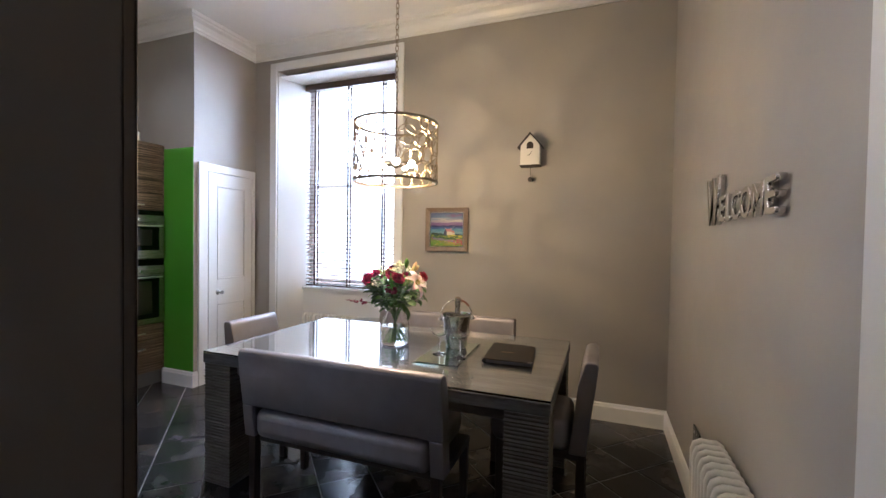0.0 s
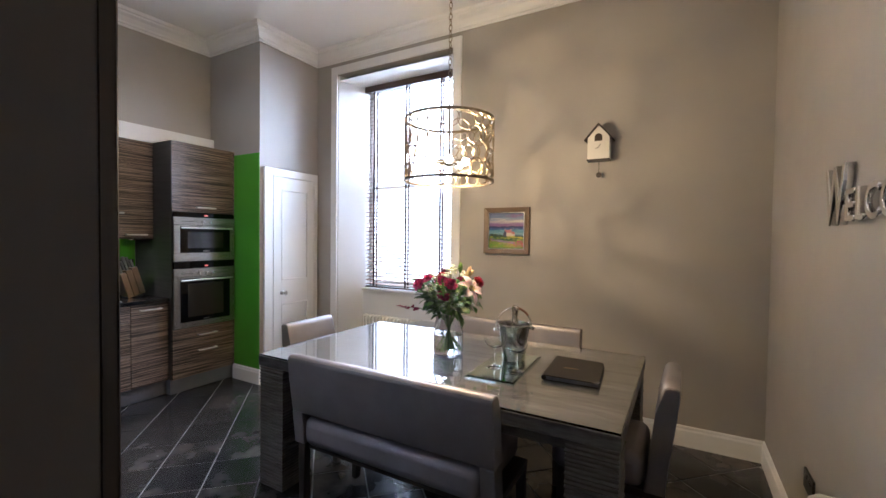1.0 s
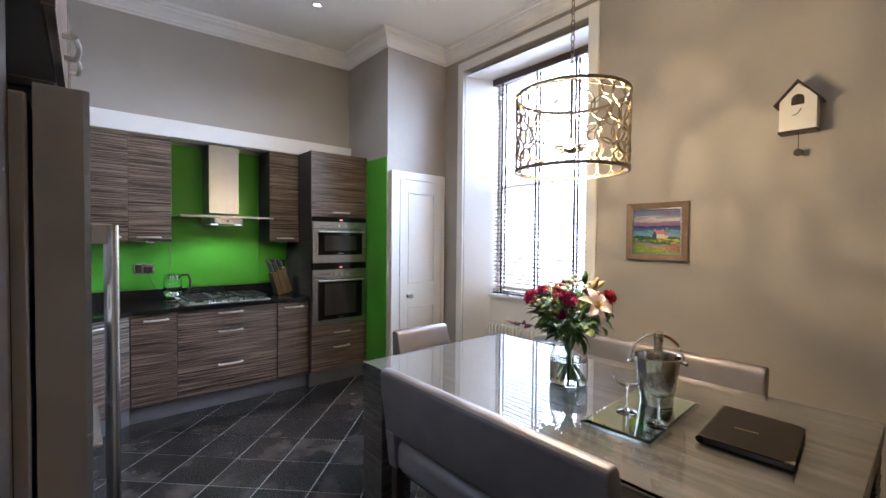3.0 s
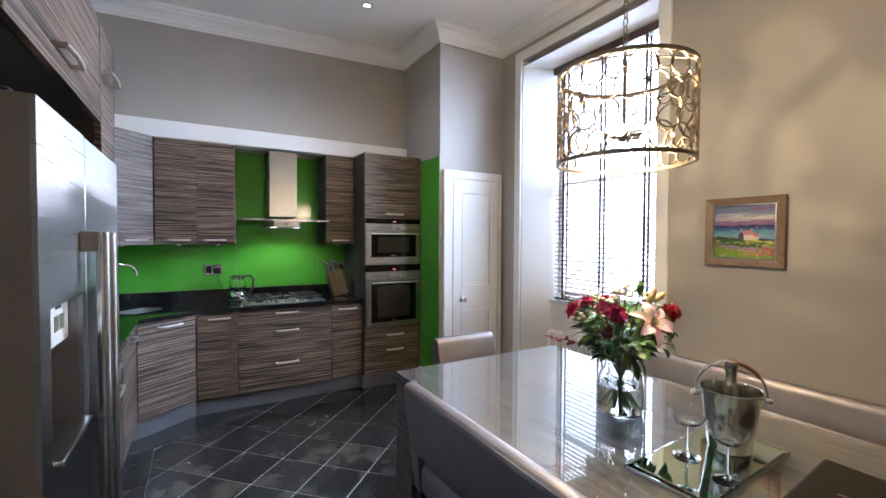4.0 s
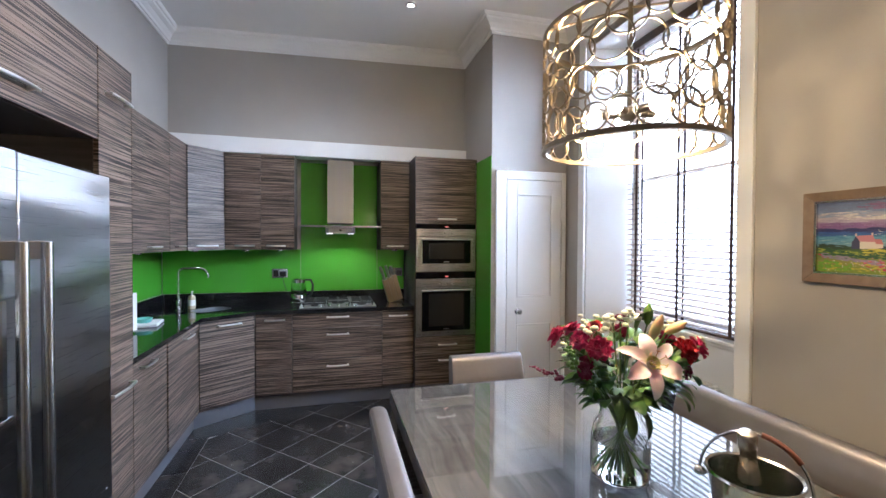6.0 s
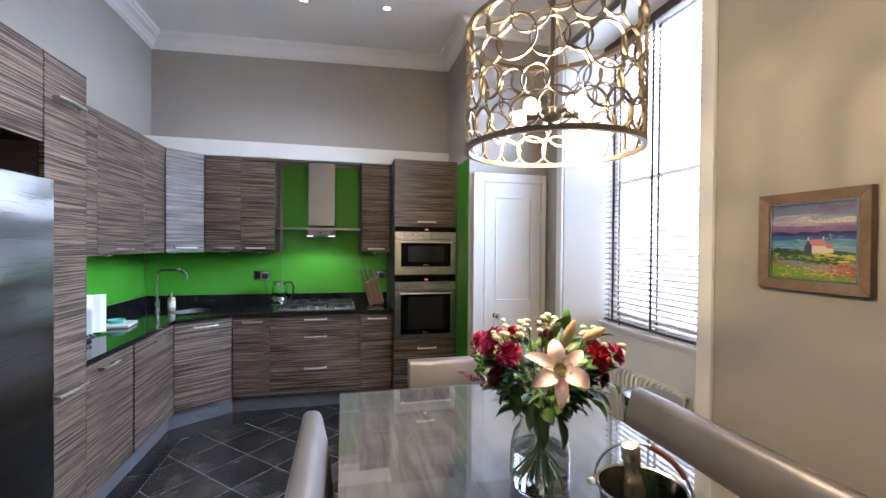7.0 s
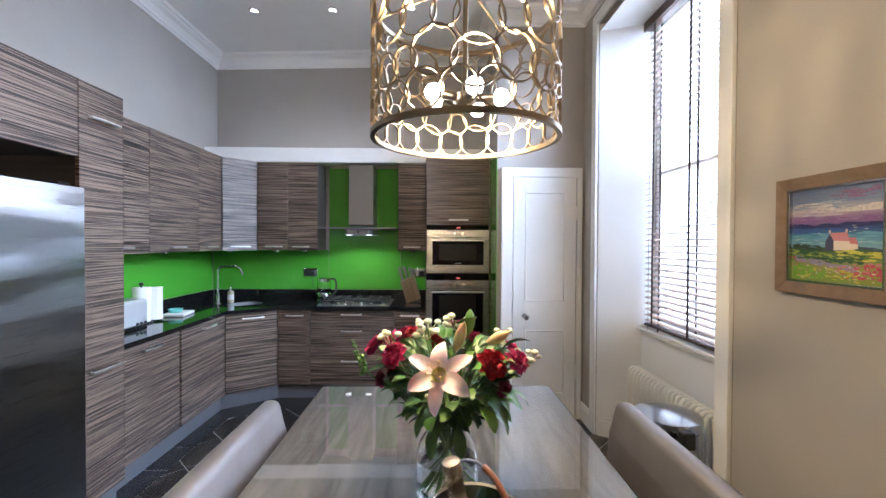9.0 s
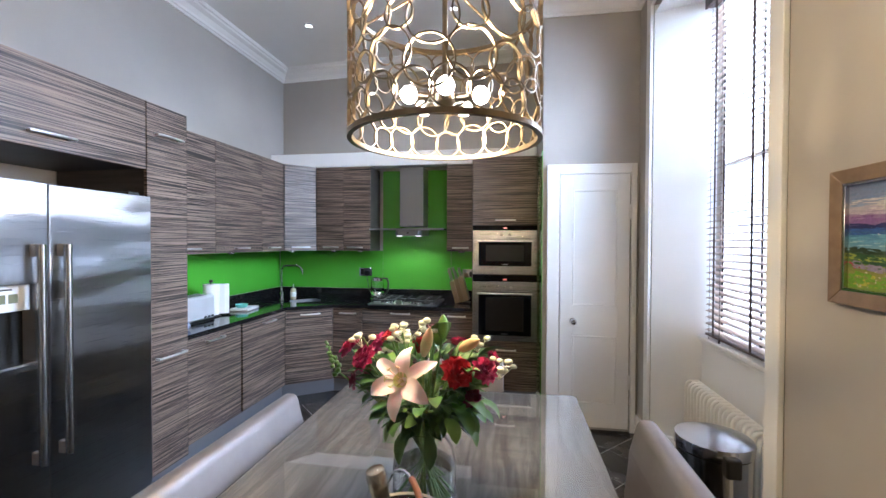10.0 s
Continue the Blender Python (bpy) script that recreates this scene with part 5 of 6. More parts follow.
for row in (((0.22, 0.30, 0.52), 26, 0, 1, 0.86, 0.99, 0.30, 0.030), ((0.30, 0.16, 0.36), 22, 0.52, 0.92, 0.88, 0.97, 0.22, 0.026), ((0.34, 0.44, 0.66), 18, 0, 0.6, 0.79, 0.87, 0.25, 0.02),
            ((0.78, 0.74, 0.74), 16, 0.05, 0.55, 0.80, 0.86, 0.22, 0.018), ((0.80, 0.75, 0.72), 30, 0.3, 1.0, 0.745, 0.80, 0.30, 0.022), ((0.60, 0.52, 0.66), 24, 0, 0.6, 0.70, 0.78, 0.24, 0.02),
            ((0.30, 0.15, 0.40), 34, 0, 1, 0.635, 0.70, 0.25, 0.026), ((0.42, 0.26, 0.50), 14, 0, 1, 0.65, 0.73, 0.22, 0.014), ((0.02, 0.025, 0.17), 40, 0, 1, 0.585, 0.625, 0.25, 0.02),
            ((0.05, 0.14, 0.46), 30, 0, 1, 0.525, 0.58, 0.22, 0.018), ((0.20, 0.46, 0.66), 34, 0, 1, 0.44, 0.525, 0.25, 0.018), ((0.42, 0.66, 0.74), 18, 0, 1, 0.41, 0.47, 0.20, 0.012), ((0.80, 0.84, 0.86), 9, 0.2, 1, 0.50, 0.61, 0.06, 0.008),
            ((0.03, 0.07, 0.04), 26, 0, 0.36, 0.355, 0.41, 0.16, 0.026, -0.06), ((0.04, 0.08, 0.16), 16, 0.7, 1, 0.36, 0.385, 0.14, 0.014, -0.1), ((0.04, 0.14, 0.05), 44, 0.05, 0.8, 0.25, 0.34, 0.12, 0.03, -0.05),
            ((0.42, 0.50, 0.06), 30, 0, 0.5, 0.29, 0.34, 0.10, 0.02, -0.08), ((0.72, 0.68, 0.08), 36, 0.55, 1, 0.25, 0.35, 0.13, 0.022, -0.06), ((0.02, 0.10, 0.06), 30, 0.3, 0.8, 0.21, 0.27, 0.10, 0.026),
            ((0.36, 0.30, 0.46), 44, 0.05, 0.75, 0.22, 0.27, 0.14, 0.03, -0.14), ((0.22, 0.48, 0.03), 40, 0, 0.42, 0.02, 0.17, 0.10, 0.034, -0.04), ((0.62, 0.58, 0.06), 40, 0.05, 0.75, 0.02, 0.14, 0.08, 0.024), ((0.55, 0.06, 0.14), 46, 0.55, 1, 0.05, 0.20, 0.07, 0.028),
            ((0.62, 0.24, 0.34), 26, 0.5, 1, 0.10, 0.22, 0.06, 0.02), ((0.5, 0.06, 0.10), 10, 0, 0.14, 0.20, 0.26, 0.06, 0.02), ((0.86, 0.80, 0.66), 60, 0.08, 0.95, 0.02, 0.18, 0.022, 0.018)):
    brushwork(*row)
cx, cz, cy = ix0 + 0.182, iz0 + 0.112, fy - 0.0110
for nm, pts, colr in (("cottage_wall", ((-0.012, 0), (0.032, 0.002), (0.032, 0.024), (-0.012, 0.026)), (0.72, 0.64, 0.56)), ("cottage_gable", ((-0.036, 0.0), (-0.012, 0.0), (-0.012, 0.026), (-0.024, 0.044), (-0.036, 0.022)), (0.05, 0.05, 0.13)), ("cottage_lean_to", ((0.032, 0.002), (0.052, 0.004), (0.052, 0.016), (0.032, 0.018)), (0.70, 0.60, 0.52)), ("cottage_lean_to_roof", ((0.030, 0.018), (0.053, 0.016), (0.046, 0.034), (0.028, 0.034)), (0.50, 0.17, 0.2)), ("chimney", ((-0.026, 0.045), (-0.021, 0.045), (-0.021, 0.054), (-0.026, 0.054)), (0.66, 0.5, 0.48)), ("chimney", ((0.020, 0.047), (0.025, 0.047), (0.025, 0.056), (0.020, 0.056)), (0.66, 0.5, 0.48)), ("cottage_roof", ((-0.012, 0.026), (0.032, 0.024), (0.024, 0.048), (-0.024, 0.046)), (0.55, 0.22, 0.27))):
    bm = B()
    a = [bm.verts.new((cx + 1.2 * u, cy, cz + 1.2 * v)) for u, v in pts]
    b = [bm.verts.new((cx + 1.2 * u, cy - 0.0008, cz + 1.2 * v)) for u, v in pts]
    bm.faces.new(a)
    bm.faces.new(b)
    for i in range(len(pts)):
        bm.faces.new((a[i], a[(i + 1) % len(pts)], b[(i + 1) % len(pts)], b[i]))
    part("brush_shape", bm, mat("paint_" + nm, [c * 0.72 for c in colr], 0.5), S)

# cuckoo clock
kx, kz, ky = -0.285, 2.10, YN - 0.001
S = thing("house_clock", (kx, YN, kz), "white bird-house wall clock with dark roof and pendulum", "clock")
bm = B()
hw, eave, apex, dep = 0.080, 0.168, 0.258, 0.088
front = [(-hw, 0.0), (hw, 0.0), (hw, eave), (0, apex - 0.006), (-hw, eave)]
a = [bm.verts.new((kx + u, ky, kz + v)) for u, v in front]
b = [bm.verts.new((kx + u, ky - dep, kz + v)) for u, v in front]
bm.faces.new(a)
bm.faces.new(b)
for i in range(5):
    bm.faces.new((a[i], a[(i + 1) % 5], b[(i + 1) % 5], b[i]))
part("case", bm, painted("clock_white", (0.72, 0.70, 0.66), 0.45, 0.02), S)
for s in (-1, 1):
    bm = B()
    q = [(0.0, apex), (0.0, apex + 0.013), (s * (hw + 0.026), eave - 0.022), (s * (hw + 0.020), eave - 0.028)]
    a = [bm.verts.new((kx + u, ky, kz + v)) for u, v in q]
    b = [bm.verts.new((kx + u, ky - dep - 0.02, kz + v)) for u, v in q]
    bm.faces.new(a)
    bm.faces.new(b)
    for i in range(4):
        bm.faces.new((a[i], a[(i + 1) % 4], b[(i + 1) % 4], b[i]))
    part("roof_board", bm, M_DARKWOOD, S, "dark wood roof board")
part("floor_board", box(B(), kx - hw - 0.004, kx + hw + 0.004, ky - dep - 0.006, ky, kz - 0.012, kz - 0.0005, 0.001, 1), M_DARKWOOD, S)
bm = B()
hole = [(0.028, 0.135), (0.028, 0.165)] + [(0.028 * math.cos(radians(t)), 0.165 + 0.028 * math.sin(radians(t))) for t in range(20, 170, 20)] + [(-0.028, 0.165), (-0.028, 0.135)]
a = [bm.verts.new((kx + u, ky - dep - 0.0006, kz + v)) for u, v in hole]
b = [bm.verts.new((kx + u, ky - dep - 0.0018, kz + v)) for u, v in hole]
bm.faces.new(a)
bm.faces.new(b)
for i in range(len(hole)):
    bm.faces.new((a[i], a[(i + 1) % len(hole)], b[(i + 1) % len(hole)], b[i]))
part("arched_opening", bm, M_DARKWOOD, S, "dark arched opening")
for ang, ln in ((60, 0.030), (195, 0.022)):
    t = radians(ang)
    part("clock_hand", tube(B(), [(kx, ky - dep - 0.004, kz + 0.085), (kx + ln * math.cos(t), ky - dep - 0.004, kz + 0.085 + ln * math.sin(t))], 0.0018, 6), M_BLACK, S)
part("pendulum_rod", tube(B(), [(kx, ky - 0.045, kz - 0.012), (kx, ky - 0.045, kz - 0.105)], 0.0018, 6), M_BLACK, S)
bm = lathe(B(), [(0, -0.004), (0.019, -0.003), (0.021, 0), (0.019, 0.003), (0, 0.004)], (0, 0, 0), 20)
bmesh.ops.transform(bm, matrix=Matrix.Translation((kx, ky - 0.045, kz - 0.118)) @ Matrix.Rotation(radians(90), 4, "X"), verts=bm.verts[:])
part("pendulum_bob", bm, M_DARKWOOD, S)

# metal lettering
S = thing("welcome_sign", (XE, 1.85, 1.55), "polished metal letters spelling welcome", "wall letters")
yy = 2.225
for ch, size, wid, zb in (("W", 0.305, 0.240, 1.547), ("E", 0.152, 0.096, 1.555), ("L", 0.152, 0.080, 1.555), ("C", 0.152, 0.115, 1.555), ("O", 0.152, 0.127, 1.555), ("M", 0.152, 0.122, 1.555), ("E", 0.165, 0.103, 1.553)):
    cu = bpy.data.curves.new("letter", "FONT")
    cu.body, cu.size, cu.extrude, cu.bevel_depth, cu.bevel_resolution = ch, size, 0.012, 0.003, 1
    ob = new("letter", cu)
    me = bpy.data.meshes.new_from_object(ob.evaluated_get(bpy.context.evaluated_depsgraph_get()))
    bpy.data.objects.remove(ob)
    xs = [v.co.x for v in me.vertices]
    k = (wid - 0.012) / (max(xs) - min(xs))
    me.transform(Matrix.Translation((XE - 0.018 - S.location.x, yy - S.location.y, zb - S.location.z)) @ Matrix(((0, 0, -1, 0), (-1, 0, 0, 0), (0, 1, 0, 0), (0, 0, 0, 1))) @ Matrix.Scale(k, 4, (1, 0, 0)) @ Matrix.Translation((-min(xs), 0, 0)))
    me.materials.clear()
    me.materials.append(M_CHROME)
    lt = new("letter", me)
    lt.parent = S
    yy -= wid

# ---- table things ----
vx, vy = -0.934, 2.277
S = thing("glass_vase", (vx, vy, TZ), "clear glass jar vase half full of water", "vase")
prof_o = [(0.0, 0.0005), (0.080, 0.0005), (0.089, 0.010), (0.091, 0.04), (0.090, 0.12), (0.080, 0.165), (0.062, 0.192), (0.060, 0.205), (0.066, 0.222)]
prof_i = [(0.0625, 0.222), (0.057, 0.206), (0.0585, 0.192), (0.076, 0.164), (0.0865, 0.12), (0.0875, 0.04), (0.085, 0.014), (0.0, 0.012)]
p = part("jar", lathe(B(), prof_o + prof_i, (vx, vy, TZ), 48), M_GLASS, S)
p.visible_shadow = False
part("water", lathe(B(), [(0, 0.0125), (0.0845, 0.0145), (0.087, 0.04), (0.086, 0.118), (0, 0.118)], (vx, vy, TZ), 48), M_WATER, S).visible_shadow = False


def leafy(name, base, tip):
    m = mat(name, base, 0.42, Subsurface_Weight=0.05)
    n = Nodes(m)
    info = n.add("ObjectInfo")
    g = n.noise(60, 3, 0.5, n.coords((1, 1, 1)))
    a = n.ramp(g, [(0.3, [c * 0.75 for c in base]), (0.7, base)])
    n.colour(n.mix(info.outputs["Random"], a, tip))
    n.bump(g, 0.3, 0.001)
    return m


M_LEAF = leafy("dark_leaf", (0.03, 0.085, 0.022), (0.08, 0.165, 0.038))
M_LEAF2 = leafy("fresh_leaf", (0.045, 0.13, 0.02), (0.15, 0.29, 0.05))
M_STEM = leafy("flower_stem", (0.08, 0.17, 0.04), (0.15, 0.26, 0.07))
M_LILY = mat("pale_pink_lily", (0.78, 0.50, 0.44), 0.5, Subsurface_Weight=0.15)
n = Nodes(M_LILY)
n.colour(n.ramp(n.noise(22, 3), [(0.35, (0.94, 0.82, 0.86)), (0.65, (0.91, 0.62, 0.70))]))
M_THROAT = mat("lily_throat", (0.62, 0.60, 0.22), 0.5)
M_RED = mat("crimson_petal", (0.42, 0.012, 0.03), 0.5)
n = Nodes(M_RED)
n.colour(n.ramp(n.noise(70, 3), [(0.3, (0.30, 0.006, 0.07)), (0.7, (0.60, 0.03, 0.17))]))
M_ROSE = mat("scarlet_petal", (0.52, 0.012, 0.012), 0.5)
n = Nodes(M_ROSE)
n.colour(n.ramp(n.noise(50, 3), [(0.3, (0.28, 0.004, 0.012)), (0.7, (0.55, 0.012, 0.035))]))
M_PURPLE = mat("burgundy_petal", (0.20, 0.015, 0.06), 0.55)
M_BUTTON = painted("cream_button_flower", (0.72, 0.72, 0.55), 0.7, 0.15, 0.8)
M_BUD = mat("peach_bud", (0.70, 0.42, 0.25), 0.5)
n = Nodes(M_BUD)
n.colour(n.ramp(n.noise(18, 2), [(0.35, (0.72, 0.40, 0.26)), (0.65, (0.60, 0.55, 0.25))]))

S = thing("bouquet", (vx, vy, TZ + 0.2), "bouquet of pink lily, red carnations and roses, white buttons and leaves", "flowers")
OFF = Vector(S.location)
rf = random.Random(11)


def strip(bm, pts, widths, up, fold=0.12):
    """A curved leaf or petal with a crease: a centre line, half widths and an up way."""
    rows = []
    pts = [Vector(p) for p in pts]
    for i, p in enumerate(pts):
        d = (pts[min(i + 1, len(pts) - 1)] - pts[max(i - 1, 0)]).normalized()
        s = d.cross(Vector(up)).normalized()
        nn = s.cross(d)
        w = widths[i]
        rows.append([bm.verts.new(p - s * w + nn * w * fold), bm.verts.new(p - s * w * 0.5 + nn * w * fold * 0.3), bm.verts.new(p), bm.verts.new(p + s * w * 0.5 + nn * w * fold * 0.3), bm.verts.new(p + s * w + nn * w * fold)])
    for a, b in zip(rows, rows[1:]):
        for j in range(4):
            bm.faces.new((a[j], a[j + 1], b[j + 1], b[j])).smooth = True


def petal(bm, m, length, width, rise, curl, fold=0.25, n=7, tip=0.0, full=0.8):
    pts, ws = [], []
    for i in range(n + 1):
        t = i / n
        pts.append(m @ Vector((length * t * (1 - 0.12 * curl * t * t), 0, rise * math.sin(t * 1.7) - curl * length * 0.55 * t ** 3)))
        ws.append(max(0.0006, width * (math.sin(math.pi * min(1, t ** full)) ** 0.7) * (1 - tip * t)))
    strip(bm, pts, ws, m.to_3x3() @ Vector((0, 0, 1)), fold)


def facing(at, way, spin=0):
    """A frame at a place whose z axis points along way."""
    q = Vector(way).to_track_quat("Z", "Y").to_matrix().to_4x4()
    return Matrix.Translation(at) @ q @ Matrix.Rotation(spin, 4, "Z")


def stem_to(at):
    a = Vector(at)
    foot = Vector((vx + (vx - a.x) * rf.uniform(0.15, 0.42), vy + (vy - a.y) * rf.uniform(0.15, 0.42), TZ + 0.02))
    foot.xy = Vector((vx, vy)) + (foot.xy - Vector((vx, vy))) * min(1, 0.072 / max(0.001, (foot.xy - Vector((vx, vy))).length))
    neck = Vector((vx + (a.x - vx) * 0.16, vy + (a.y - vy) * 0.16, TZ + 0.205))
    part("stem", tube(B(), [foot, foot.lerp(neck, 0.5), neck, neck.lerp(a, 0.5) + Vector((0, 0, 0.012)), a], 0.0026, 6), M_STEM, S)


def lily(at, way, r):
    stem_to(at)
    bm = B()
    for k in range(6):
        inner = k % 2
        m = facing(at, way, radians(60 * k + 33 + rf.uniform(-6, 6))) @ Matrix.Rotation(radians(-5 if inner else 2) + rf.uniform(-0.08, 0.08), 4, "Y") @ Matrix.Rotation(rf.uniform(-0.2, 0.2), 4, "X")
        n0 = len(bm.verts)
        petal(bm, m, r * rf.uniform(0.94, 1.1), r * (0.285 if inner else 0.215), r * rf.uniform(0.24, 0.40), rf.uniform(0.35, 0.8), 0.28, 13, 0.22, 0.98)
        bm.verts.ensure_lookup_table()
        for v in bm.verts[n0:]:
            far = (v.co - Vector(at)).length / r
            v.co += r * 0.045 * far * Vector(noise.noise_vector(v.co * 34))
    fl = part("lily", bm, M_LILY, S, "open pale pink lily")
    m = facing(at, way)
    bm = lathe(B(), [(0.002, -0.004), (0.010, 0.004), (0.016, 0.016), (0.019, 0.024)], (0, 0, 0), 12)
    bmesh.ops.transform(bm, matrix=m, verts=bm.verts[:])
    part("throat", bm, M_THROAT, fl, "yellow-green throat")
    bm = B()
    for k in range(6):
        t = radians(60 * k + 20)
        a = m @ Vector((0.024 * math.cos(t), 0.024 * math.sin(t), r * 0.58))
        tube(bm, [m @ Vector((0, 0, 0)), m @ Vector((0.010 * math.cos(t), 0.010 * math.sin(t), r * 0.36)), a], 0.0011, 6)
        u = m.to_3x3() @ Vector((-math.sin(t), math.cos(t), 0.2)) * 0.006
        tube(bm, [a - u, a, a + u], [0.0012, 0.0022, 0.0012], 6)
    part("stamen", bm, M_BUD, fl)


def carnation(at, way, r, material, label):
    stem_to(at)
    bm = B()
    for ring, (cnt, tilt, ln) in enumerate(((11, 5, 1.0), (10, 32, 0.95), (8, 55, 0.85), (6, 74, 0.7))):
        for k in range(cnt):
            m = facing(at, way, 2 * math.pi * k / cnt + ring * 0.4 + rf.uniform(-0.12, 0.12)) @ Matrix.Rotation(radians(-tilt + rf.uniform(-7, 7)), 4, "Y")
            n0 = len(bm.verts)
            petal(bm, m, r * ln, r * 0.36, r * 0.10, 0.15, 0.5, 5)
            bm.verts.ensure_lookup_table()
            for v in bm.verts[n0:]:
                v.co += r * 0.15 * Vector(noise.noise_vector(v.co * 110))
    part("carnation" if material is not M_ROSE else "rose", bm, material, S, label)


def buttons(at, cnt, spread):
    stem_to(at)
    bm = B()
    for k in range(cnt):
        c = Vector(at) + Vector((rf.uniform(-1, 1), rf.uniform(-1, 1), rf.uniform(-0.5, 0.6))) * spread
        tube(bm, [Vector(at) - Vector((0, 0, 0.03)), c], 0.001, 5)
        bmesh.ops.create_icosphere(bm, subdivisions=2, radius=rf.uniform(0.0085, 0.0125), matrix=Matrix.Translation(c) @ Matrix.Diagonal((1, 1, 0.7, 1)))
    for f in bm.faces:
        f.smooth = True
    part("button_spray", bm, M_BUTTON, S, "spray of small cream button flowers")


LILY = Vector((-0.785, 2.255, 1.180))
lily(LILY, (0.80, -0.22, 0.45), 0.098)
for at, way, r, m_, lab in (
    ((-0.80, 2.385, 1.205), (0.75, 0.30, 0.5), 0.052, M_ROSE, "scarlet rose"), ((-0.82, 2.45, 1.205), (0.5, 0.6, 0.5), 0.046, M_RED, "crimson carnation"),
    ((-0.845, 2.135, 1.215), (0.5, -0.5, 0.55), 0.048, M_RED, "crimson carnation"), ((-0.865, 2.085, 1.235), (0.2, -0.6, 0.6), 0.042, M_RED, "crimson carnation"),
    ((-0.93, 2.18, 1.255), (0.1, -0.3, 0.9), 0.036, M_ROSE, "small scarlet rose"), ((-1.045, 2.125, 1.205), (-0.4, -0.7, 0.45), 0.054, M_RED, "crimson carnation"),
    ((-1.01, 2.155, 1.235), (-0.2, -0.5, 0.7), 0.042, M_RED, "crimson carnation"), ((-0.90, 2.13, 1.155), (0.2, -0.8, 0.2), 0.036, M_PURPLE, "dark burgundy carnation"),
    ((-0.97, 2.30, 1.265), (0, 0.1, 1), 0.038, M_PURPLE, "dusky burgundy carnation"), ((-1.05, 2.36, 1.205), (-0.6, 0.4, 0.5), 0.046, M_RED, "crimson carnation"),
    ((-0.86, 2.10, 1.15), (0.3, -0.8, 0.1), 0.032, M_PURPLE, "dark burgundy carnation"), ((-0.83, 2.42, 1.135), (0.6, 0.5, 0.1), 0.032, M_PURPLE, "dark burgundy carnation"),
    ((-1.06, 2.24, 1.20), (-0.8, -0.1, 0.4), 0.040, M_ROSE, "scarlet rose"), ((-0.95, 2.46, 1.20), (-0.1, 0.8, 0.4), 0.042, M_RED, "crimson carnation")):
    carnation(at, way, r * 0.87, m_, lab)
for at, cnt, sp in (((-0.90, 2.22, 1.278), 9, 0.035), ((-0.93, 2.30, 1.295), 8, 0.035), ((-0.86, 2.49, 1.205), 12, 0.042), ((-0.90, 2.43, 1.262), 7, 0.03), ((-0.99, 2.21, 1.26), 9, 0.04), ((-0.98, 2.13, 1.19), 9, 0.035), ((-0.86, 2.12, 1.27), 5, 0.025)):
    buttons(at, cnt, sp)
for at, way, ln, m_, lab in (((-0.83, 2.295, 1.235), (0.25, 0.25, 0.9), 0.085, M_BUD, "peach lily bud"), ((-0.87, 2.385, 1.245), (0.3, 0.6, 0.4), 0.070, M_BUD, "peach lily bud"), ((-0.89, 2.335, 1.27), (0.05, 0.05, 1), 0.065, M_LEAF2, "pale green bud")):
    stem_to(at)
    w = Vector(way).normalized()
    part("bud", tube(B(), [Vector(at) + w * ln * t for t in (0, 0.15, 0.4, 0.65, 0.85, 1.0)], [0.006, 0.011, 0.015, 0.014, 0.009, 0.002], 12), m_, S, lab)
for at, way, ln, m_ in (((-1.08, 2.16, 1.06), (-0.7, -0.55, 0.1), 0.13, M_PURPLE), ((-0.85, 2.06, 1.17), (0.1, -0.35, 0.8), 0.10, M_LEAF2)):
    stem_to(at)
    w = Vector(way).normalized()
    bm = B()
    tube(bm, [Vector(at), Vector(at) + w * ln], 0.0015, 6)
    for k in range(26):
        t = k / 26
        o = Vector((rf.uniform(-1, 1), rf.uniform(-1, 1), rf.uniform(-1, 1))) * 0.016 * (1 - t * 0.8)
        bmesh.ops.create_icosphere(bm, subdivisions=1, radius=0.009 * (1 - 0.7 * t), matrix=Matrix.Translation(Vector(at) + w * ln * t + o))
    part("flower_spike", bm, m_, S, "tapering flower spike")
bm = B()
pts = [(0.0, 0, 0), (0.02, 0, 0.004), (0.045, 0, 0.006), (0.07, 0, 0.002), (0.092, 0, -0.008), (0.108, 0, -0.02)]
strip(bm, pts, [0.002, 0.014, 0.021, 0.019, 0.011, 0.0008], (0, 0, 1), 0.25)
leaf_mesh = mesh_of("leaf", bm, M_LEAF)
bm = B()
strip(bm, [(p[0] * 0.75, 0, p[2]) for p in pts], [0.003, 0.017, 0.024, 0.024, 0.017, 0.003], (0, 0, 1), 0.15)
leaf_mesh2 = mesh_of("leaf", bm, M_LEAF2)
for k in range(360):
    a = rf.uniform(0, 2 * math.pi)
    lvl = rf.random()
    r0 = 0.03 + 0.128 * max(0.08, lvl) ** 0.34 * rf.uniform(0.5, 1.0)
    z = 1.035 + 0.165 * lvl + rf.uniform(-0.025, 0.025)
    at = Vector((vx + r0 * math.cos(a), vy + r0 * math.sin(a), z)) - OFF
    droop = rf.uniform(-35, 22) * (1 - lvl) - 30 * lvl
    if (at + OFF - LILY).length < 0.105:
        continue
    o = new("leaf", leaf_mesh2 if rf.random() < 0.30 else leaf_mesh)
    o.parent = S
    k2 = rf.uniform(0.50, 0.86)
    o.matrix_basis = Matrix.Translation(at) @ Matrix.Rotation(a + rf.uniform(-0.5, 0.5), 4, "Z") @ Matrix.Rotation(radians(droop), 4, "Y") @ Matrix.Rotation(rf.uniform(-0.6, 0.6), 4, "X") @ Matrix.Scale(k2, 4)
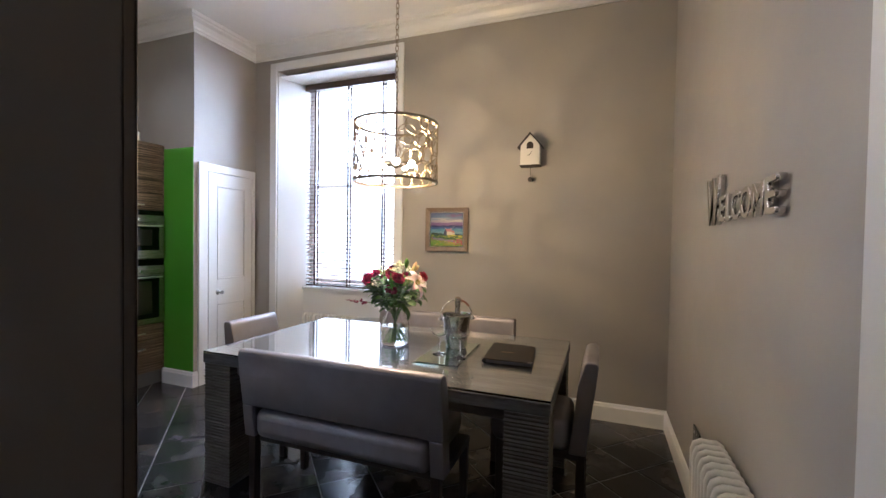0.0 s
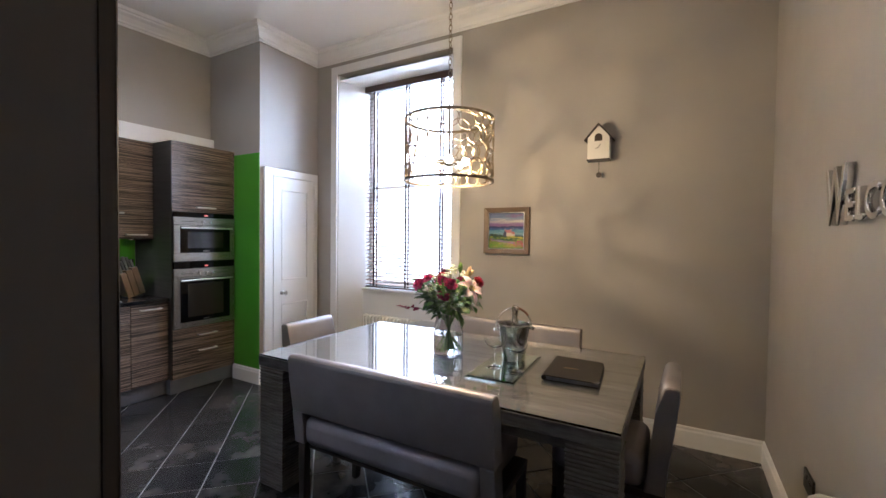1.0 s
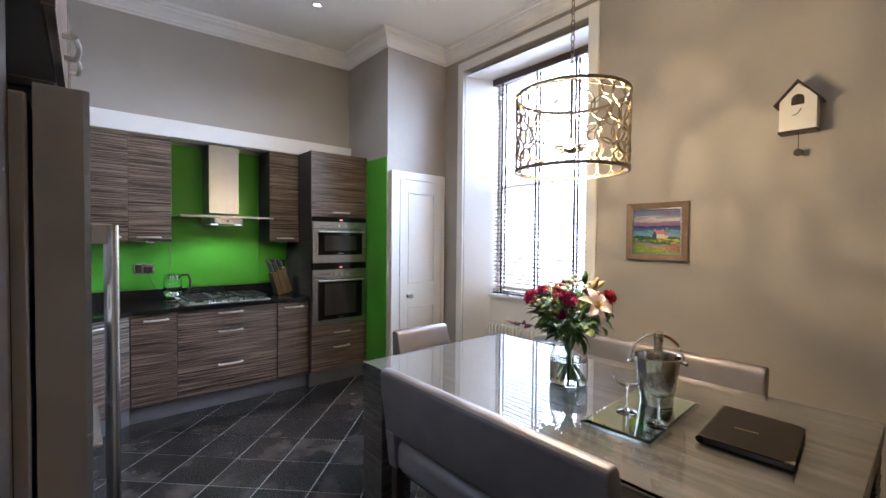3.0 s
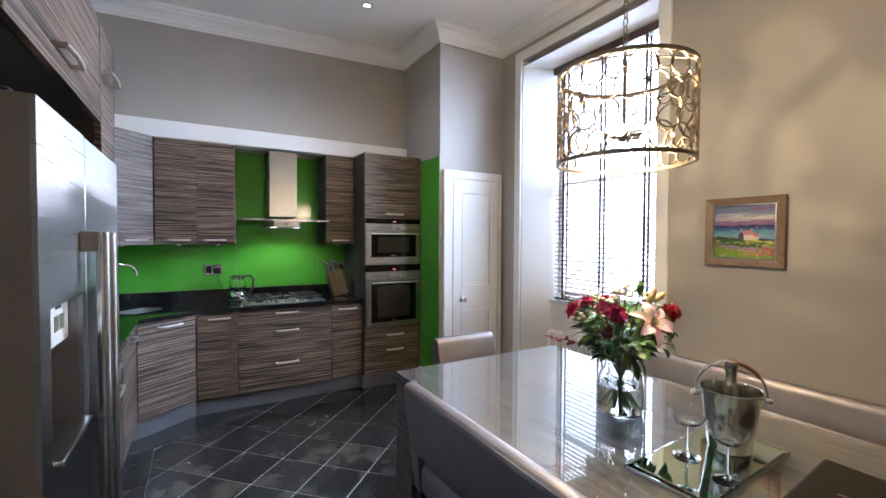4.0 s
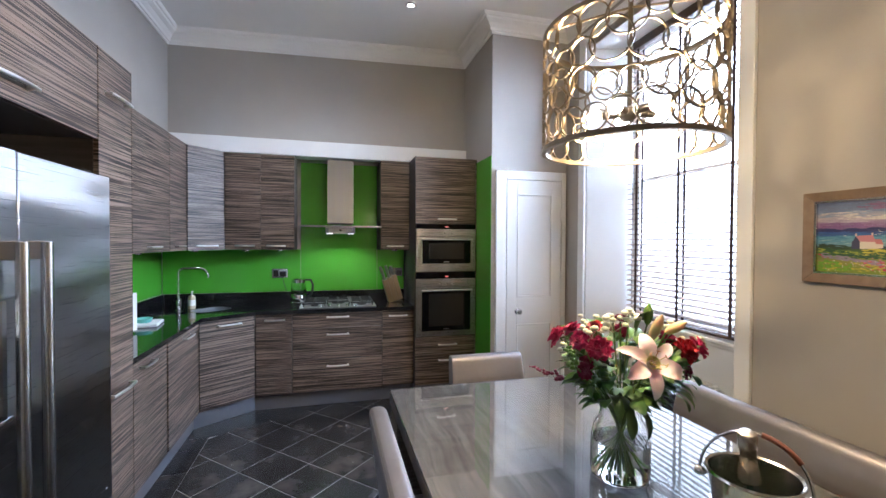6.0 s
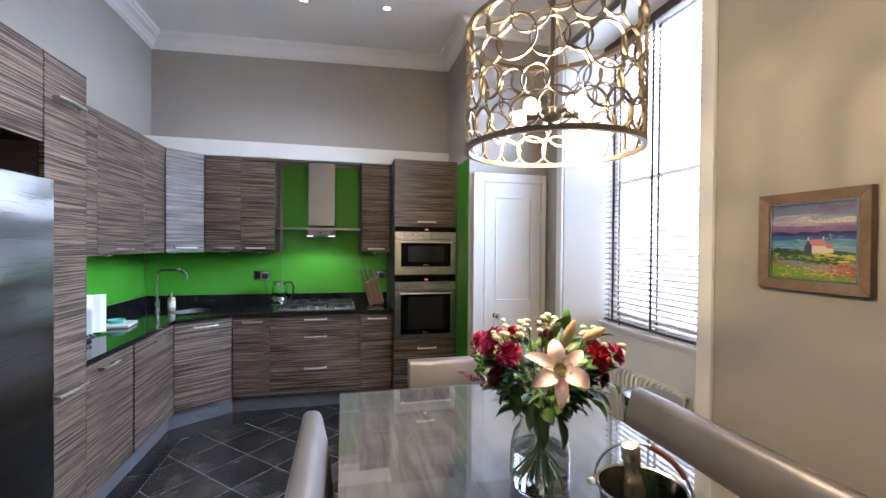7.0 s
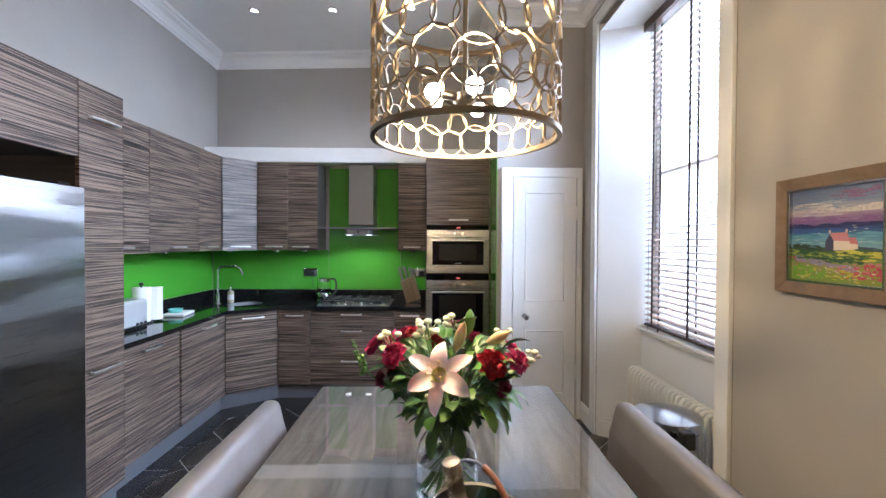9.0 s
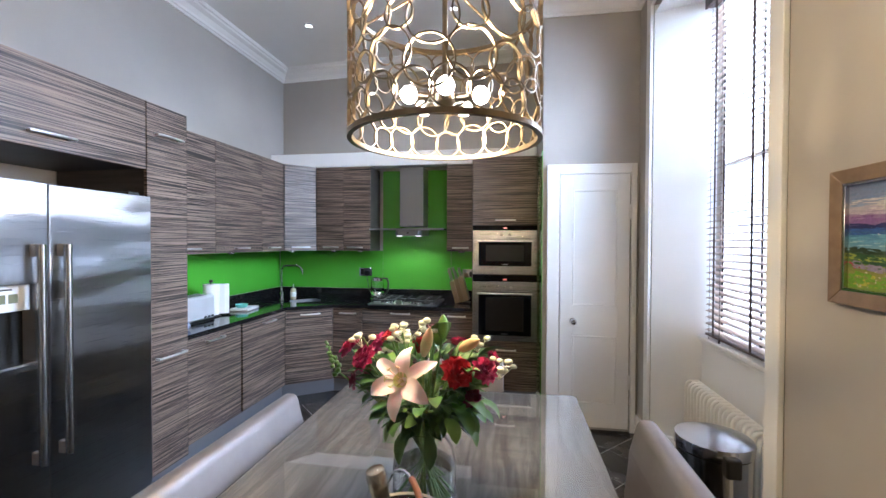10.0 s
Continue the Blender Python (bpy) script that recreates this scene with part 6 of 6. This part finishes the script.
for k, (at, a, droop, k2, lm) in enumerate((((-0.86, 2.38, 1.07), 0.9, 0, 0.95, leaf_mesh2), ((-0.86, 2.42, 1.09), 1.2, 5, 0.75, leaf_mesh2), ((-0.87, 2.22, 1.06), -0.6, 40, 0.7, leaf_mesh), ((-0.88, 2.25, 1.05), -0.2, 50, 0.7, leaf_mesh), ((-0.92, 2.32, 1.24), 0.5, -65, 1.2, leaf_mesh2), ((-0.83, 2.38, 1.10), 0.9, 25, 0.9, leaf_mesh2), ((-0.98, 2.17, 1.08), -2.0, 10, 0.7, leaf_mesh), ((-0.83, 2.40, 1.13), 1.1, 12, 0.85, leaf_mesh2), ((-0.85, 2.44, 1.12), 1.5, 25, 0.8, leaf_mesh2), ((-0.80, 2.36, 1.09), 0.7, 30, 0.8, leaf_mesh2), ((-0.84, 2.40, 1.06), 1.2, 40, 0.75, leaf_mesh2), ((-0.85, 2.24, 1.03), -0.3, 62, 0.8, leaf_mesh), ((-0.87, 2.30, 1.02), 0.4, 68, 0.9, leaf_mesh))):
    o = new("leaf", lm)
    o.parent = S
    o.matrix_basis = Matrix.Translation(Vector(at) - OFF) @ Matrix.Rotation(a, 4, "Z") @ Matrix.Rotation(radians(droop), 4, "Y") @ Matrix.Scale(k2, 4)

# extra foliage stems and low leaves
for k in range(6):
    a = 2 * math.pi * k / 6
    stem_to((vx + 0.07 * math.cos(a), vy + 0.07 * math.sin(a), 1.08 + 0.05 * rf.random()))
for k in range(12):
    o = new("leaf", leaf_mesh2)
    o.parent = S
    a = rf.uniform(0.7, 2.0)
    o.matrix_basis = Matrix.Translation(Vector((vx + 0.09 * math.cos(a), vy + 0.085 * math.sin(a) + rf.uniform(0, 0.05), rf.uniform(1.04, 1.12))) - OFF) @ Matrix.Rotation(a + rf.uniform(-0.4, 0.4), 4, "Z") @ Matrix.Rotation(radians(rf.uniform(-10, 50)), 4, "Y") @ Matrix.Rotation(rf.uniform(-0.6, 0.6), 4, "X") @ Matrix.Scale(rf.uniform(0.55, 0.8), 4)
for k in range(70):
    a = rf.uniform(0, 2 * math.pi)
    o = new("leaf", leaf_mesh)
    o.parent = S
    r0 = rf.uniform(0.02, 0.075)
    o.matrix_basis = Matrix.Translation(Vector((vx + r0 * math.cos(a), vy + r0 * math.sin(a), rf.uniform(1.01, 1.09))) - OFF) @ Matrix.Rotation(a + rf.uniform(-0.4, 0.4), 4, "Z") @ Matrix.Rotation(radians(rf.uniform(-50, 10)), 4, "Y") @ Matrix.Rotation(rf.uniform(-0.6, 0.6), 4, "X") @ Matrix.Scale(rf.uniform(0.45, 0.8), 4)

# mirror tray
S = thing("mirror_tray", (-0.53, 2.19, TZ), "rectangular mirror tray with green glass edges", "tray")
tray = [(-0.645, 1.925), (-0.395, 1.935), (-0.42, 2.47), (-0.672, 2.46)]
part("mirror", prism(B(), tray, TZ + 0.0005, TZ + 0.0075), M_MIRROR, S)
cxy = Vector((sum(p[0] for p in tray) / 4, sum(p[1] for p in tray) / 4))
bm = B()
lo_ = [bm.verts.new((*(cxy + (Vector(p) - cxy) * 1.015), TZ + 0.0005)) for p in tray]
hi_ = [bm.verts.new((*(cxy + (Vector(p) - cxy) * 0.93), TZ + 0.0105)) for p in tray]
mid_ = [bm.verts.new((*(cxy + (Vector(p) - cxy) * 1.015), TZ + 0.0078)) for p in tray]
bm.faces.new(hi_)
for i in range(4):
    j = (i + 1) % 4
    bm.faces.new((lo_[i], lo_[j], mid_[j], mid_[i]))
    bm.faces.new((mid_[i], mid_[j], hi_[j], hi_[i]))
bm.faces.new(lo_)
part("glass_bevel", bm, glass("green_tray_glass", (0.80, 0.95, 0.88), 0.0), S).visible_shadow = False
TT = TZ + 0.0108

S = thing("champagne_bucket", (-0.532, 2.318, TT), "polished steel champagne bucket with arched handle", "ice bucket")
bx_, by_ = -0.532, 2.318
part("pail", lathe(B(), [(0, 0.001), (0.060, 0.001), (0.064, 0.006), (0.078, 0.12), (0.089, 0.199), (0.095, 0.204), (0.093, 0.209), (0.088, 0.206), (0.075, 0.12), (0.060, 0.010), (0, 0.009)], (bx_, by_, TT), 48), mat("bucket_steel", (0.60, 0.57, 0.53), 0.13, 1.0), S)
hd = Vector((0.80, 0.60, 0)).normalized()
for s in (-1, 1):
    c = Vector((bx_, by_, TT + 0.178)) + hd * 0.090 * s
    part("ear", tube(B(), [c, c + hd * 0.014 * s, c + hd * 0.026 * s], [0.006, 0.012, 0.010], 14), M_CHROME, S)
lean = Vector((-0.60, 0.80, 0)) * 0.35
bail = []
for i in range(25):
    t = math.pi * i / 24
    bail.append(Vector((bx_, by_, TT + 0.182)) + hd * 0.105 * math.cos(t) + (Vector((0, 0, 1)) + lean * 0.3) * 0.112 * math.sin(t))
part("bail", tube(B(), bail, 0.0032, 8), M_CHROME, S, "arched wire handle")
part("grip", tube(B(), bail[5:12], 0.0065, 10), mat("tan_leather_grip", (0.24, 0.09, 0.05), 0.5), S, "tan leather grip")
S = thing("champagne_bottle", (-0.535, 2.325, TT + 0.01), "champagne bottle with foil top standing in the bucket", "bottle")
m_ = Matrix.Translation((-0.536, 2.328, TT + 0.018)) @ Matrix.Rotation(radians(11), 4, "X") @ Matrix.Rotation(radians(5), 4, "Y")
bm = lathe(B(), [(0, 0.0), (0.040, 0.0), (0.042, 0.006), (0.042, 0.12), (0.034, 0.16), (0.022, 0.19), (0, 0.19)], (0, 0, 0), 28)
bmesh.ops.transform(bm, matrix=m_, verts=bm.verts[:])
part("glass_body", bm, mat("dark_green_bottle", (0.01, 0.02, 0.012), 0.12), S)
bm = lathe(B(), [(0.0225, 0.188), (0.021, 0.205), (0.0165, 0.235), (0.0165, 0.262), (0.019, 0.266), (0.019, 0.292), (0.017, 0.303), (0.0, 0.306)], (0, 0, 0), 28)
bmesh.ops.transform(bm, matrix=m_, verts=bm.verts[:])
part("foil", bm, mat("champagne_foil", (0.60, 0.54, 0.46), 0.24, 1.0), S, "champagne gold foil")


def coupe(x, y):
    S = thing("champagne_coupe", (x, y, TT), "empty clear glass champagne coupe on the tray", "wine glass", "champagne glasses")
    pr = [(0, 0.001), (0.040, 0.001), (0.041, 0.003), (0.014, 0.006), (0.0045, 0.013), (0.0038, 0.090), (0.007, 0.100), (0.036, 0.112), (0.051, 0.130), (0.0565, 0.155), (0.0552, 0.155), (0.0497, 0.131), (0.035, 0.1138), (0.0, 0.104)]
    part("stemware", lathe(B(), pr, (x, y, TT), 32), M_GLASS, S).visible_shadow = False
    return S


coupe(-0.575, 2.140)
coupe(-0.440, 2.112)

# folder
S = thing("guest_folder", (-0.2, 2.28, TZ), "closed dark brown leather ring folder with metal corners", "folder")
fold = [(-0.296, 2.098), (-0.325, 2.478), (-0.066, 2.468), (-0.038, 2.104)]
fm = mat("dark_brown_leather", (0.010, 0.007, 0.005), 0.42, 0.0, Specular_IOR_Level=0.25)
n = Nodes(fm)
v = n.add("TexVoronoi", Scale=500.0)
n.link(n.coords(), v.inputs["Vector"])
n.bump(v.outputs["Distance"], 0.2, 0.0006)
part("back_cover", prism(B(), fold, TZ + 0.0005, TZ + 0.0045, 0.001, 1), fm, S)
c0 = Vector((-0.181, 2.287))
part("pages", prism(B(), [tuple(c0 + (Vector(p) - c0) * 0.965) for p in fold], TZ + 0.0046, TZ + 0.0225), painted("page_edges", (0.10, 0.10, 0.11), 0.7), S, "dark page block")
part("front_cover", prism(B(), fold, TZ + 0.0226, TZ + 0.027, 0.0015, 2), fm, S)
part("spine", tube(B(), [(-0.296, 2.098, TZ + 0.0135), (-0.325, 2.478, TZ + 0.0135)], 0.0125, 12), fm, S)
for p, q, r in ((fold[2], fold[1], fold[3]), (fold[3], fold[0], fold[2])):
    p, q, r = Vector(p), Vector(q), Vector(r)
    part("metal_corner", prism(B(), [tuple(p + (p - c0).normalized() * 0.002), tuple(p + (q - p).normalized() * 0.025), tuple(p + (r - p).normalized() * 0.025)], TZ + 0.022, TZ + 0.0282), M_SATIN, S)
part("title_bar", prism(B(), [(-0.235, 2.262), (-0.236, 2.270), (-0.165, 2.277), (-0.164, 2.269)], TZ + 0.0271, TZ + 0.0275), mat("gilt_print", (0.35, 0.25, 0.12), 0.4, 0.6), S)

# ---- floor tiles ----
HALF, GAP = 0.2215, 0.0040
G0 = Vector((-3.008, 1.462))
gu, gv = Vector((HALF, HALF)), Vector((-HALF, HALF))


def clip(poly, keep):
    """Cuts a polygon by the half-plane keep(p) >= 0, linear in p."""
    out = []
    for i, p in enumerate(poly):
        q = poly[(i + 1) % len(poly)]
        a, b = keep(p), keep(q)
        if a >= 0:
            out.append(p)
        if (a >= 0) != (b >= 0):
            out.append(p.lerp(q, a / (a - b)))
    return out


def tile_mesh(poly):
    bm = B()
    c = sum(poly, Vector((0, 0))) / len(poly)
    rows = []
    for inset, z in ((0.0, -0.008), (0.0, -0.0018), (0.0028, 0.0)):
        rows.append([bm.verts.new((*(p + (c - p).normalized() * inset), z)) for p in poly])
    for a, b in zip(rows, rows[1:]):
        for i in range(len(poly)):
            bm.faces.new((a[i], a[(i + 1) % len(poly)], b[(i + 1) % len(poly)], b[i]))
    bm.faces.new(rows[-1])
    return bm


BORDER = 0.472
full = None
for i in range(-16, 17):
    for j in range(-16, 17):
        c = G0 + gu * (i + 0.5) + gv * (j + 0.5)
        if not (-4.2 < c.x < 1.1 and -0.5 < c.y < 4.1):
            continue
        d = HALF - GAP * 1.41
        poly = [c + Vector(v) for v in ((d, 0), (0, d), (-d, 0), (0, -d))]
        cut = poly
        for keep in (lambda p: XE - 0.002 - p.x, lambda p: 3.90 - p.y, lambda p: p.y + 0.45, lambda p: p.x + 3.90, lambda p: (p.x + 3.371) * 0.887 + (p.y - 0.475) * 0.461):
            cut = clip(cut, keep) if len(cut) > 2 else cut
        if c.x < -0.9:
            cut = clip(cut, lambda p: p.y - BORDER - 0.002) if len(cut) > 2 else cut
        if len(cut) < 3:
            continue
        if cut == poly:
            if full is None:
                full = part("tile", tile_mesh(poly), M_TILE, FLOOR)
                first = c
            else:
                o = full.copy()
                scene.collection.objects.link(o)
                o.location = (c.x - first.x, c.y - first.y, 0)
                o.rotation_euler = (0, 0, 0)
        else:
            area = sum(cut[k].x * cut[(k + 1) % len(cut)].y - cut[(k + 1) % len(cut)].x * cut[k].y for k in range(len(cut))) / 2
            if abs(area) > 0.002:
                part("tile", tile_mesh(cut), M_TILE, FLOOR)
xb = -0.93
while xb > -3.37:
    x2 = max(xb - 0.322, -3.371)
    part("tile", tile_mesh([Vector(p) for p in ((xb - GAP, 0.20), (xb - GAP, BORDER - 0.002), (x2 + GAP, BORDER - 0.002), (x2 + GAP, 0.20))]), M_TILE, FLOOR)
    xb = x2 - 0.0001
part("tile", tile_mesh([Vector(p) for p in ((-3.376, 0.20), (-3.376, 0.470), (-3.895, 1.468), (-3.90, 1.468), (-3.90, 0.20))]), M_TILE, FLOOR)
